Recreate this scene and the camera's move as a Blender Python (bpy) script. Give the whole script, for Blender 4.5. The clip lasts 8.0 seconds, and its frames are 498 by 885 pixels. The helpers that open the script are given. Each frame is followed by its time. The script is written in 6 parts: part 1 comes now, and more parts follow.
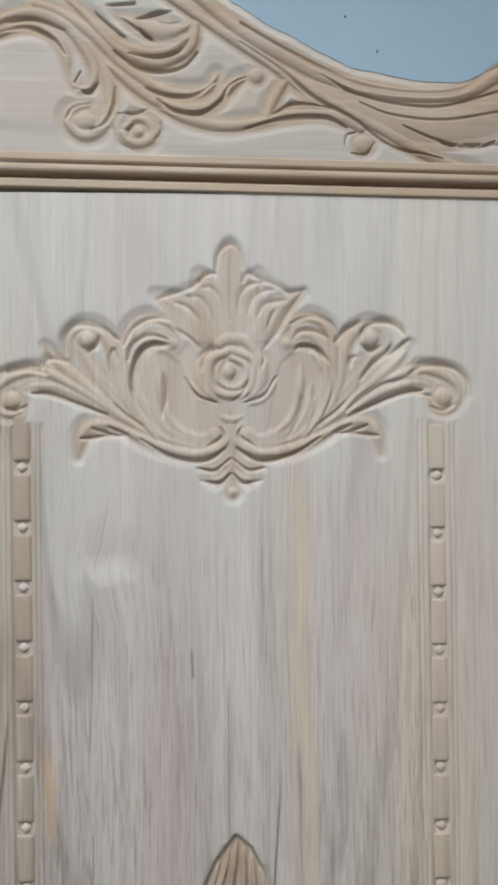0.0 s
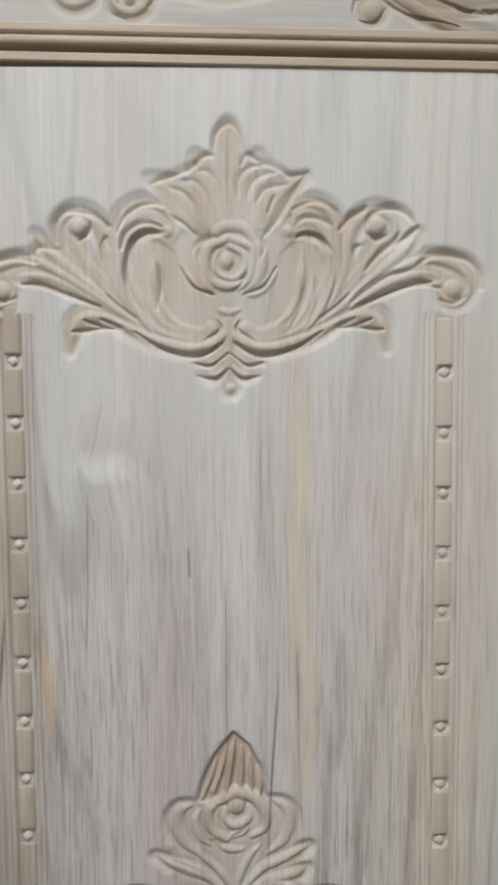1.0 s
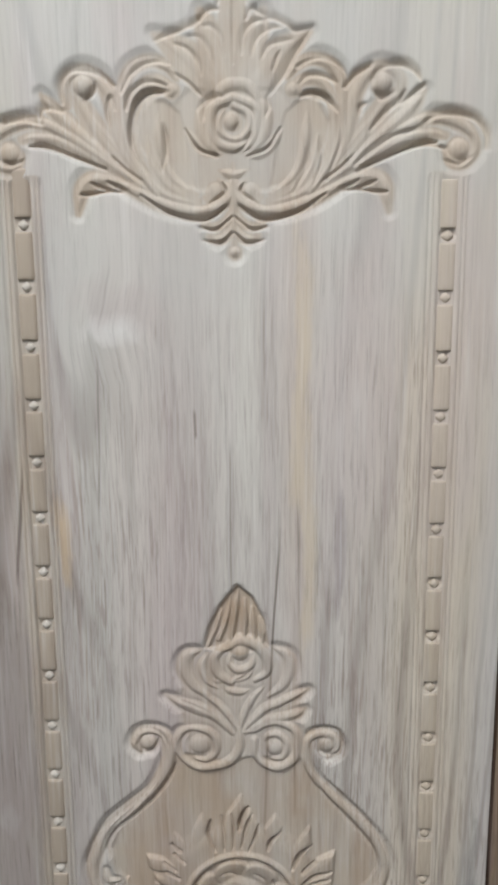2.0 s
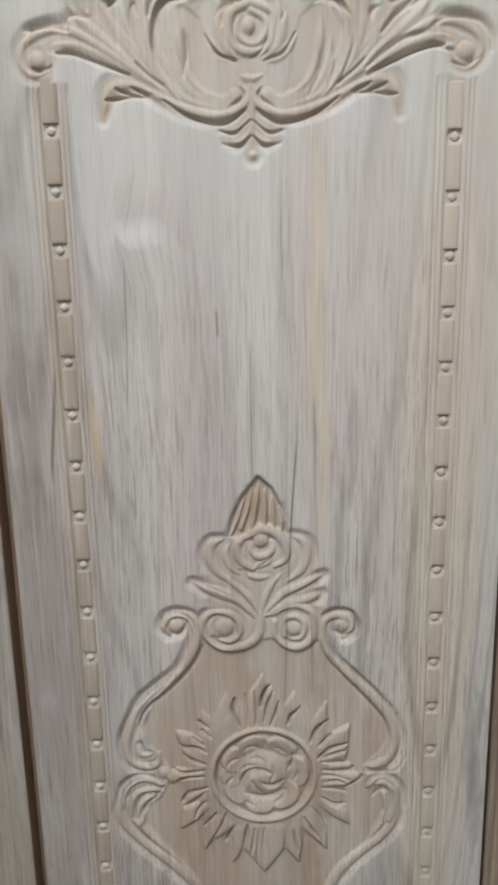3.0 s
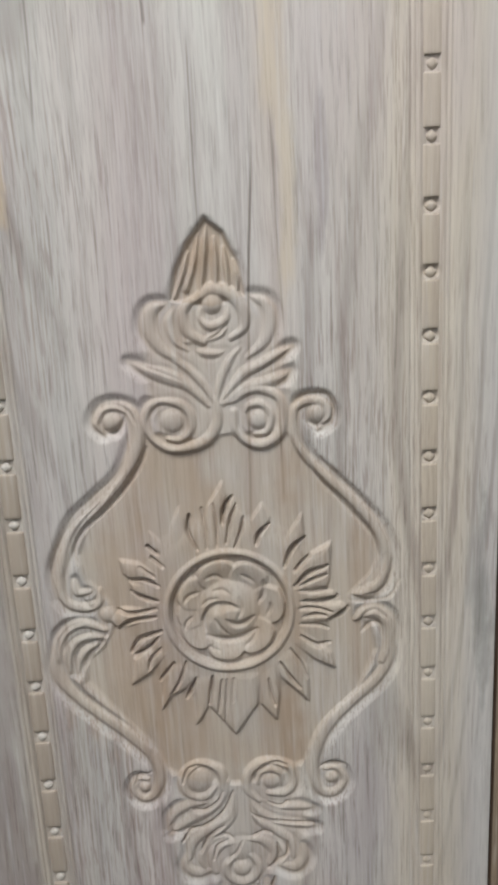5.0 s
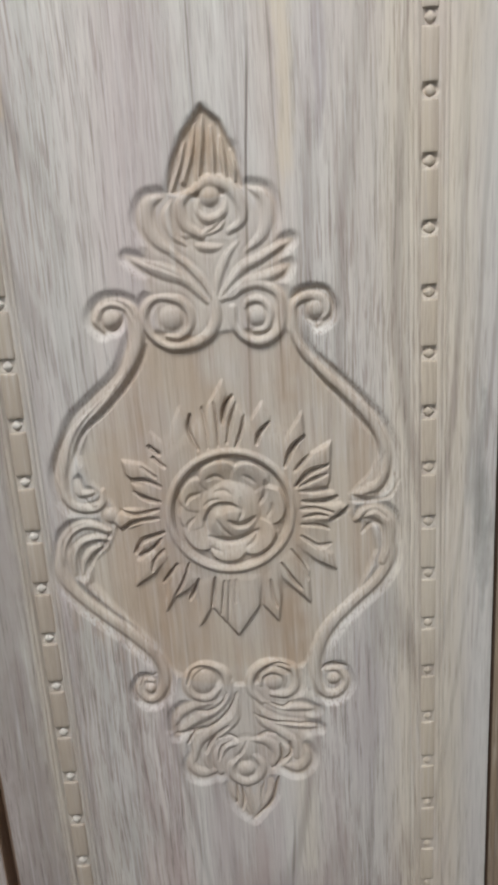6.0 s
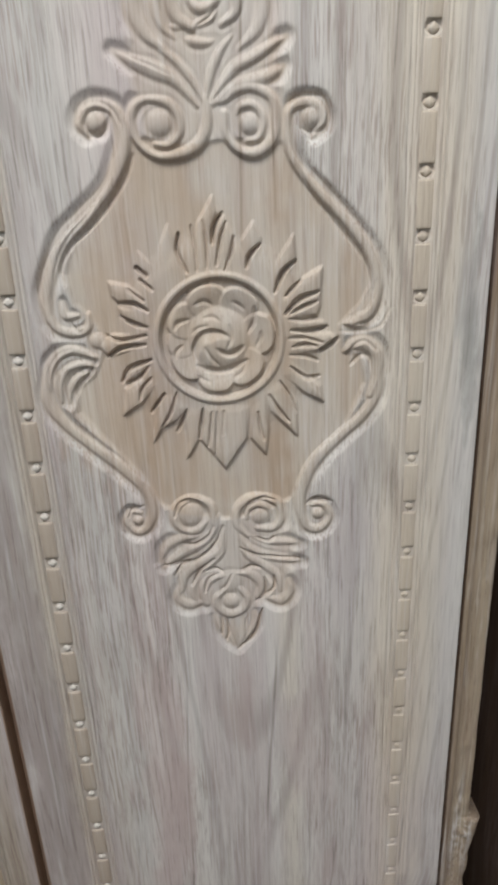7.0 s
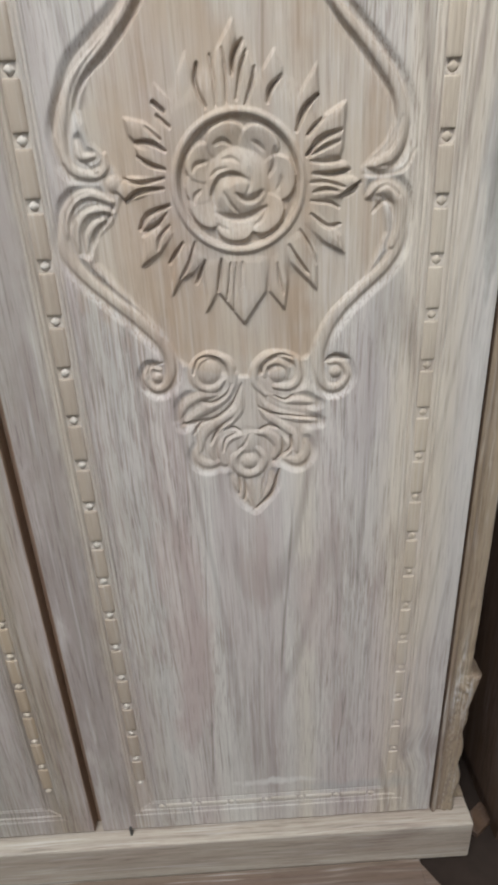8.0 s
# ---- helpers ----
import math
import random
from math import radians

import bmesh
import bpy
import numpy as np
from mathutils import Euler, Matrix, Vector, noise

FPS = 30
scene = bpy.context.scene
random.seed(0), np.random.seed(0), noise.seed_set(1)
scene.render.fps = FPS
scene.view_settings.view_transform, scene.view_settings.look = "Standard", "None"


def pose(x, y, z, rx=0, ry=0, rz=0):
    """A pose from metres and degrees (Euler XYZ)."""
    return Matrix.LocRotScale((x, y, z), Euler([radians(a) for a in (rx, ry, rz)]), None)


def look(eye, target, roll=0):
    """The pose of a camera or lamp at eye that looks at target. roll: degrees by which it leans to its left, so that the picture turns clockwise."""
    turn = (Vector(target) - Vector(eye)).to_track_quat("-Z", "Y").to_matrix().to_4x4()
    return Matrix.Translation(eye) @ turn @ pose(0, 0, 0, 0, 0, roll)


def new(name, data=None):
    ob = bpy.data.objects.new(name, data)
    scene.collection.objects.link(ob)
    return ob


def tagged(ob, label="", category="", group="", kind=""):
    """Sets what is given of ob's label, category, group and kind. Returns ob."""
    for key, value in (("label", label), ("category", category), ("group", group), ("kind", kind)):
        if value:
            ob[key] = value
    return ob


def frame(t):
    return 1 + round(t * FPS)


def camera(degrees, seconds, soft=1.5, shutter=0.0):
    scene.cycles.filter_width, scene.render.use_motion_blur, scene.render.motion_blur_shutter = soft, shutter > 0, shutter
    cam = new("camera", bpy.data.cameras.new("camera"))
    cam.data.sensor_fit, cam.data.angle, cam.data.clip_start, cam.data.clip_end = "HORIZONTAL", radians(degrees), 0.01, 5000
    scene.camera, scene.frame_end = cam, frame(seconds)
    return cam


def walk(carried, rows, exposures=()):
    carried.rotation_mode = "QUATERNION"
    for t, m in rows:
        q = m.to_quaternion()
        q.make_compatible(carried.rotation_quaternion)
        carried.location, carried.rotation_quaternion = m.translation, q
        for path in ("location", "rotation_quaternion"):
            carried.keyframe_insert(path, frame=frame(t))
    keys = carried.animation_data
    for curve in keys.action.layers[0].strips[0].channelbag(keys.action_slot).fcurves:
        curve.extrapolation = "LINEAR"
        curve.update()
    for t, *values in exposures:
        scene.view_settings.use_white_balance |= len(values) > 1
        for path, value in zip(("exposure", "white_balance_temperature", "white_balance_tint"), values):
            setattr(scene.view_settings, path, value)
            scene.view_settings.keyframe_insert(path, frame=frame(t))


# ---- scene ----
cam = camera(44.7, 8.0, soft=3.7)
PATH = [
    (0, (-0.01, -0.524, 1.64), (0.083, 1.474, 1.648), -0.7),
    (0.5, (0.012, -0.513, 1.612), (0.016, 1.486, 1.543), -0.6),
    (1, (0.005, -0.507, 1.584), (0.044, 1.489, 1.465), -0.5),
    (1.5, (0.01, -0.51, 1.55), (0.001, 1.478, 1.335), -0.5),
    (2, (0.017, -0.532, 1.513), (-0.006, 1.447, 1.225), -0.4),
    (2.2, (0.017, -0.544, 1.487), (-0.038, 1.431, 1.176), -0.3),
    (3.3, (-0.009, -0.594, 1.424), (0.012, 1.37, 1.047), -1.7),
    (3.5, (-0.007, -0.601, 1.397), (0.063, 1.366, 1.042), -1.5),
    (4, (-0.02, -0.558, 1.33), (0.07, 1.408, 0.973), -2.4),
    (4.5, (0.005, -0.511, 1.259), (0.073, 1.452, 0.886), -2.8),
    (4.7, (0.012, -0.5, 1.239), (0.077, 1.462, 0.857), -2.8),
    (5.8, (0.007, -0.515, 1.175), (0.033, 1.440, 0.752), -3.8),
    (6, (0.012, -0.519, 1.151), (0.043, 1.430, 0.700), -3.7),
    (6.5, (0.007, -0.53, 1.086), (0.068, 1.373, 0.475), -3.2),
    (7, (0.001, -0.541, 1.059), (0.075, 1.345, 0.396), -2.5),
    (7.5, (-0.008, -0.558, 1.024), (0.051, 1.286, 0.251), -2.7),
    (8, (-0.013, -0.572, 0.993), (0.021, 1.229, 0.124), -2.8),
]
walk(cam, [(t, look(eye, target, roll)) for t, eye, target, roll in PATH], exposures=((0, -0.22), (2, -0.10), (3.5, -0.12), (4.5, 0.02), (6.5, 0.22), (8, 0.40)))

# ---------------------------------------------------------------- light
world = bpy.data.worlds.new("daylight")
scene.world = world
world.use_nodes = True
sky = world.node_tree.nodes.new("ShaderNodeTexSky")
sky.sky_type, sky.sun_disc = "NISHITA", False
sky.sun_elevation, sky.sun_rotation = radians(48), radians(200)
world.node_tree.links.new(sky.outputs["Color"], world.node_tree.nodes["Background"].inputs["Color"])
world.node_tree.nodes["Background"].inputs["Strength"].default_value = 0.12


def area_light(name, place, target, width, height, watts, colour):
    data = bpy.data.lights.new(name, "AREA")
    data.shape, data.size, data.size_y, data.energy, data.color = "RECTANGLE", width, height, watts, colour
    ob = new(name, data)
    ob.matrix_world = look(place, target)
    return ob


# daylight of the assumed roof and front openings, and an added side fill lamp
area_light("roof_daylight", (-0.5, -1.45, 3.28), (-0.5, -1.45, 0), 1.3, 1.1, 90, (0.95, 0.98, 1.0))
area_light("front_daylight", (-0.95, -2.95, 2.35), (-0.95, 0, 2.1), 2.9, 1.5, 13, (0.90, 0.96, 1.0))
area_light("door_daylight", (2.93, -1.5, 1.25), (0, -1.5, 1.25), 1.5, 2.2, 12, (0.95, 0.98, 1.0))


# ---------------------------------------------------------------- materials
def material(name):
    mat = bpy.data.materials.new(name)
    mat.use_nodes = True
    return mat, mat.node_tree.nodes, mat.node_tree.links, mat.node_tree.nodes["Principled BSDF"]


def noise_node(nodes, links, vector, scale, detail=3.0, rough=0.55, distortion=0.0):
    n = nodes.new("ShaderNodeTexNoise")
    n.inputs["Scale"].default_value, n.inputs["Detail"].default_value = scale, detail
    n.inputs["Roughness"].default_value, n.inputs["Distortion"].default_value = rough, distortion
    links.new(vector, n.inputs["Vector"])
    return n.outputs["Fac"]


def ramp(nodes, links, value, stops):
    r = nodes.new("ShaderNodeValToRGB")
    while len(r.color_ramp.elements) < len(stops):
        r.color_ramp.elements.new(0.5)
    for e, (at, c) in zip(r.color_ramp.elements, stops):
        e.position = at
        e.color = (c, c, c, 1) if isinstance(c, (int, float)) else (*c, 1)
    links.new(value, r.inputs["Fac"])
    return r.outputs["Color"]


def mix(nodes, links, fac, a, b, mode="MIX"):
    m = nodes.new("ShaderNodeMix")
    m.data_type, m.blend_type = "RGBA", mode
    for socket, value in ((m.inputs["Factor"], fac), (m.inputs["A"], a), (m.inputs["B"], b)):
        if isinstance(value, (int, float)):
            socket.default_value = value
        elif isinstance(value, tuple):
            socket.default_value = (*value, 1)
        else:
            links.new(value, socket)
    return m.outputs["Result"]


def maths(nodes, links, op, a, b=0.0, clamp=False):
    m = nodes.new("ShaderNodeMath")
    m.operation, m.use_clamp = op, clamp
    for socket, value in zip(m.inputs, (a, b)):
        if isinstance(value, (int, float)):
            socket.default_value = value
        else:
            links.new(value, socket)
    return m.outputs["Value"]


def soft_steps(stops, blend=0.016):
    """Stops of a ramp that change over a short way, as glued staves do once they are sanded together."""
    out = stops[:1]
    for (_, before), (at, after) in zip(stops[:-1], stops[1:]):
        out += [(at - blend, before), (at + blend, after)]
    return out


def wood(name, grey, pale, tan, fresh, dust=0.5, along="z", bump=0.25, knots=(), cracks=(), stains=(), staves=False, figure=1.0):
    """Raw sanded timber: long bands of tone, pores in patches, filler dust, knots, hair cracks, freshly cut carving."""
    mat, nodes, links, bsdf = material(name)
    geo = nodes.new("ShaderNodeNewGeometry")
    here = geo.outputs["Position"]
    pos = here
    sep = nodes.new("ShaderNodeSeparateXYZ")
    links.new(here, sep.inputs[0])
    # the grain bends round knots
    near_knot = []
    for kx, kz, kr in knots:
        d = nodes.new("ShaderNodeVectorMath")
        d.operation = "DISTANCE"
        links.new(here, d.inputs[0])
        d.inputs[1].default_value = (kx, 0, kz)
        near = ramp(nodes, links, maths(nodes, links, "DIVIDE", d.outputs["Value"], kr), [(0, 1), (0.35, 0.6), (1, 0)])
        near_knot.append(near)
        comb = nodes.new("ShaderNodeCombineXYZ")
        links.new(maths(nodes, links, "MULTIPLY", near, 0.012), comb.inputs["X"])
        add = nodes.new("ShaderNodeVectorMath")
        links.new(pos, add.inputs[0])
        links.new(comb.outputs["Vector"], add.inputs[1])
        pos = add.outputs["Vector"]
    wave = nodes.new("ShaderNodeTexNoise")
    wave.inputs["Scale"].default_value, wave.inputs["Detail"].default_value = 3.2, 2.0
    links.new(here, wave.inputs["Vector"])
    warp = nodes.new("ShaderNodeVectorMath")
    warp.operation = "MULTIPLY_ADD"
    links.new(wave.outputs["Color"], warp.inputs[0])
    warp.inputs[1].default_value = (0.011, 0.011, 0.011)
    links.new(pos, warp.inputs[2])

    def stretched(k):
        m = nodes.new("ShaderNodeMapping")
        m.inputs["Scale"].default_value = {"z": (1, 1, k), "x": (k, 1, 1)}[along]
        links.new(warp.outputs["Vector"], m.inputs["Vector"])
        return m.outputs["Vector"]

    long, short = stretched(0.020), stretched(0.03)
    broad = noise_node(nodes, links, long, 21, 3, 0.55)
    warm = noise_node(nodes, links, long, 8.5, 1, 0.5)
    line = noise_node(nodes, links, stretched(0.045), 85, 4, 0.6)
    pore = noise_node(nodes, links, short, 420, 3, 0.6)
    blotch = noise_node(nodes, links, here, 5.0, 4, 0.6)
    patch = noise_node(nodes, links, stretched(0.35), 7.0, 3, 0.6)
    dark = (0.15, 0.115, 0.10)
    col = mix(nodes, links, ramp(nodes, links, broad, [(0.38, 0), (0.56, 1)]), grey, pale)
    col = mix(nodes, links, ramp(nodes, links, warm, [(0.53, 0), (0.66, 0.85)]), col, tan)
    col = mix(nodes, links, ramp(nodes, links, line, [(0.30, 0.20 * figure), (0.48, 0.0)]), col, dark)
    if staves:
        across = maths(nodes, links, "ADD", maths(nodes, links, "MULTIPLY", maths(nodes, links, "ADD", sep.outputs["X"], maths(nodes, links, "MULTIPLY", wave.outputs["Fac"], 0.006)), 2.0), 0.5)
        # stave tones; the left ones also darkened to offset brighter lamp light there
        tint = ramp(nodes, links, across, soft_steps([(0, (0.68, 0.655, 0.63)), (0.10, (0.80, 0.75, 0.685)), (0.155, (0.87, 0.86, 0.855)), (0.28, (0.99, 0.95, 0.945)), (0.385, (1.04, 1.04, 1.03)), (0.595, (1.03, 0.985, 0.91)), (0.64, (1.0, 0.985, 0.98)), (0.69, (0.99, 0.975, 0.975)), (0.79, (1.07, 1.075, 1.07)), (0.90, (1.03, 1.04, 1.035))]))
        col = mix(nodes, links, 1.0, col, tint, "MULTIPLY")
    rings = maths(nodes, links, "SINE", maths(nodes, links, "MULTIPLY", noise_node(nodes, links, stretched(0.10), 6.5, 1, 0.4), 95.0))
    rings = maths(nodes, links, "MULTIPLY", ramp(nodes, links, rings, [(0.45, 0), (1.0, 0.42 * figure)]), ramp(nodes, links, noise_node(nodes, links, stretched(0.25), 4.5, 2, 0.5), [(0.40, 0), (0.54, 1)]))
    col = mix(nodes, links, rings, col, dark)
    # the grain is fainter on the upper half than on the lower
    height = maths(nodes, links, "ADD", maths(nodes, links, "MULTIPLY", sep.outputs["Z"], 0.5), maths(nodes, links, "MULTIPLY", maths(nodes, links, "SUBTRACT", blotch, 0.5), 0.35))
    coarse = ramp(nodes, links, height, [(0.56, 1.0), (0.72, 0.75), (0.845, 0.28)])
    sky_tint = ramp(nodes, links, height, [(0.73, 0.0), (0.86, 1.0)])
    if staves:
        coarse = maths(nodes, links, "MULTIPLY", coarse, ramp(nodes, links, across, [(0, 1.0), (0.16, 1.0), (0.20, 1.25), (0.37, 1.2), (0.42, 0.75), (0.58, 0.6), (0.64, 0.85), (0.68, 1.2), (0.82, 1.2), (0.88, 0.7)]))
    some = maths(nodes, links, "MULTIPLY", coarse, ramp(nodes, links, broad, [(0.40, 1), (0.56, 0.3)]))
    some = maths(nodes, links, "MULTIPLY", some, ramp(nodes, links, patch, [(0.38, 0.35), (0.58, 1)]))
    col = mix(nodes, links, maths(nodes, links, "MULTIPLY", ramp(nodes, links, pore, [(0.40, 0.40 * figure), (0.53, 0.0)]), some), col, dark)
    thread = ramp(nodes, links, noise_node(nodes, links, stretched(0.028), 380, 3, 0.6), [(0.36, 0.36 * figure), (0.46, 0.0)])
    thread = maths(nodes, links, "MULTIPLY", maths(nodes, links, "MULTIPLY", thread, coarse), ramp(nodes, links, patch, [(0.40, 0.25), (0.55, 1)]))
    col = mix(nodes, links, thread, col, (0.23, 0.15, 0.12))
    tick = maths(nodes, links, "MULTIPLY", ramp(nodes, links, noise_node(nodes, links, stretched(0.055), 560, 2, 0.5), [(0.36, 0.42 * figure), (0.47, 0.0)]), maths(nodes, links, "MULTIPLY", coarse, ramp(nodes, links, patch, [(0.40, 0.15), (0.56, 1)])))
    col = mix(nodes, links, tick, col, (0.19, 0.125, 0.105))
    # cool light from above painted in as a paler, cooler upper face
    col = mix(nodes, links, maths(nodes, links, "MULTIPLY", sky_tint, 0.6 if staves else 0.2), col, (pale[0] * 0.91, pale[1] * 0.945, pale[2] * 0.985))
    # greenish and pinkish drifts, and short fibres left by sanding
    drift = noise_node(nodes, links, stretched(0.16), 11, 3, 0.6)
    col = mix(nodes, links, ramp(nodes, links, drift, [(0.36, 0.30), (0.50, 0.0)]), col, (pale[0] * 0.98, pale[1] * 0.985, pale[2] * 0.97))
    col = mix(nodes, links, ramp(nodes, links, drift, [(0.50, 0.0), (0.64, 0.5)]), col, (grey[0] * 1.10, grey[1] * 1.06, grey[2] * 1.07))
    fibre = noise_node(nodes, links, stretched(0.034), 380, 5, 0.75)
    for low, high, z0, z1, half, depth in cracks:
        run = maths(nodes, links, "DIVIDE", maths(nodes, links, "SUBTRACT", sep.outputs["Z"], z0), z1 - z0)
        course = maths(nodes, links, "ADD", maths(nodes, links, "MULTIPLY", run, high - low), low)
        course = maths(nodes, links, "ADD", course, maths(nodes, links, "MULTIPLY", maths(nodes, links, "SUBTRACT", wave.outputs["Fac"], 0.5), 0.012))
        off = maths(nodes, links, "ABSOLUTE", maths(nodes, links, "SUBTRACT", sep.outputs["X"], course))
        thin = ramp(nodes, links, maths(nodes, links, "DIVIDE", off, half * 2), [(0.25, 1), (0.75, 0)])
        span = maths(nodes, links, "DIVIDE", maths(nodes, links, "SUBTRACT", sep.outputs["Z"], z0), z1 - z0)
        col = mix(nodes, links, maths(nodes, links, "MULTIPLY", maths(nodes, links, "MULTIPLY", thin, ramp(nodes, links, span, [(0.0, 0), (0.15, 1), (0.8, 1), (1.0, 0)])), depth), col, (0.09, 0.06, 0.045))
    if stains:
        ragged = nodes.new("ShaderNodeTexNoise")
        ragged.inputs["Scale"].default_value, ragged.inputs["Detail"].default_value, ragged.inputs["Roughness"].default_value = 34.0, 5.0, 0.65
        links.new(stretched(0.3), ragged.inputs["Vector"])
        torn = nodes.new("ShaderNodeSeparateColor")
        links.new(ragged.outputs["Color"], torn.inputs[0])
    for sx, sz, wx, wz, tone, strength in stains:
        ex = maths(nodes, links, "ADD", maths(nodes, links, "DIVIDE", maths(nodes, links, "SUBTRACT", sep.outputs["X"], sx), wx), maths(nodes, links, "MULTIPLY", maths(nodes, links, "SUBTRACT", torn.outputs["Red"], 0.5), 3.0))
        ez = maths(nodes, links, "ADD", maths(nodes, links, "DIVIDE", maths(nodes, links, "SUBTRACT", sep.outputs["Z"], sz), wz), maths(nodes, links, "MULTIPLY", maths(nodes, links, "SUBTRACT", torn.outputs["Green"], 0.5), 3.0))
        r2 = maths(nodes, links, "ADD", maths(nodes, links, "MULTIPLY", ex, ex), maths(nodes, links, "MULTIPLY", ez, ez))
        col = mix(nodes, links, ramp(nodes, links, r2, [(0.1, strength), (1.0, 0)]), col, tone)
    col = mix(nodes, links, maths(nodes, links, "MULTIPLY", coarse, 0.68 * figure, True), col, ramp(nodes, links, fibre, [(0.33, (0.50, 0.46, 0.44)), (0.48, (1.0, 0.99, 0.985)), (0.66, (1.07, 1.07, 1.065))]), "MULTIPLY")
    cut = nodes.new("ShaderNodeAttribute")
    cut.attribute_name = "cut"
    freshness = maths(nodes, links, "MULTIPLY", cut.outputs["Fac"], ramp(nodes, links, noise_node(nodes, links, here, 13.0, 3, 0.6), [(0.36, 0.5), (0.60, 1.0)]))
    col = mix(nodes, links, freshness, col, mix(nodes, links, ramp(nodes, links, noise_node(nodes, links, stretched(0.05), 22, 3, 0.6), [(0.36, 0), (0.60, 1)]), (fresh[0] * 0.84, fresh[1] * 0.74, fresh[2] * 0.66), tuple(min(1, c * 1.04) for c in fresh)))
    col = mix(nodes, links, maths(nodes, links, "MULTIPLY", freshness, 0.75), col, ramp(nodes, links, fibre, [(0.34, 0.80), (0.50, 1.0), (0.70, 1.10)]), "MULTIPLY")
    powder = maths(nodes, links, "MULTIPLY", ramp(nodes, links, noise_node(nodes, links, short, 260, 2, 0.5), [(0.54, 0), (0.74, 1)]), ramp(nodes, links, blotch, [(0.40, dust), (0.62, dust * 0.15)]))
    col = mix(nodes, links, powder, col, (0.66, 0.64, 0.61))
    info = nodes.new("ShaderNodeObjectInfo")
    col = mix(nodes, links, 1.0, col, ramp(nodes, links, info.outputs["Random"], [(0, 0.97), (1, 1.03)]), "MULTIPLY")
    links.new(col, bsdf.inputs["Base Color"])
    links.new(ramp(nodes, links, blotch, [(0.3, 0.60), (0.7, 0.76)]), bsdf.inputs["Roughness"])
    bsdf.inputs["Specular IOR Level"].default_value = 0.28
    b = nodes.new("ShaderNodeBump")
    b.inputs["Strength"].default_value, b.inputs["Distance"].default_value = bump, 0.0005
    links.new(mix(nodes, links, 0.5, fibre, pore), b.inputs["Height"])
    links.new(b.outputs["Normal"], bsdf.inputs["Normal"])
    return mat


def rough_surface(name, a, b, scale, roughness=0.85, bump=0.3, distance=0.004, grime=1.0):
    mat, nodes, links, bsdf = material(name)
    geo = nodes.new("ShaderNodeNewGeometry")
    big = noise_node(nodes, links, geo.outputs["Position"], scale, 4, 0.6)
    small = noise_node(nodes, links, geo.outputs["Position"], scale * 14, 4, 0.6)
    col = mix(nodes, links, ramp(nodes, links, big, [(0.3, 0), (0.7, 1)]), a, b)
    col = mix(nodes, links, ramp(nodes, links, small, [(0.35, 0.25 * grime), (0.6, 0)]), col, tuple(c * 0.5 for c in a))
    links.new(col, bsdf.inputs["Base Color"])
    bsdf.inputs["Roughness"].default_value = roughness
    bsdf.inputs["Specular IOR Level"].default_value = 0.2
    bu = nodes.new("ShaderNodeBump")
    bu.inputs["Strength"].default_value, bu.inputs["Distance"].default_value = bump, distance
    links.new(small, bu.inputs["Height"])
    links.new(bu.outputs["Normal"], bsdf.inputs["Normal"])
    return mat


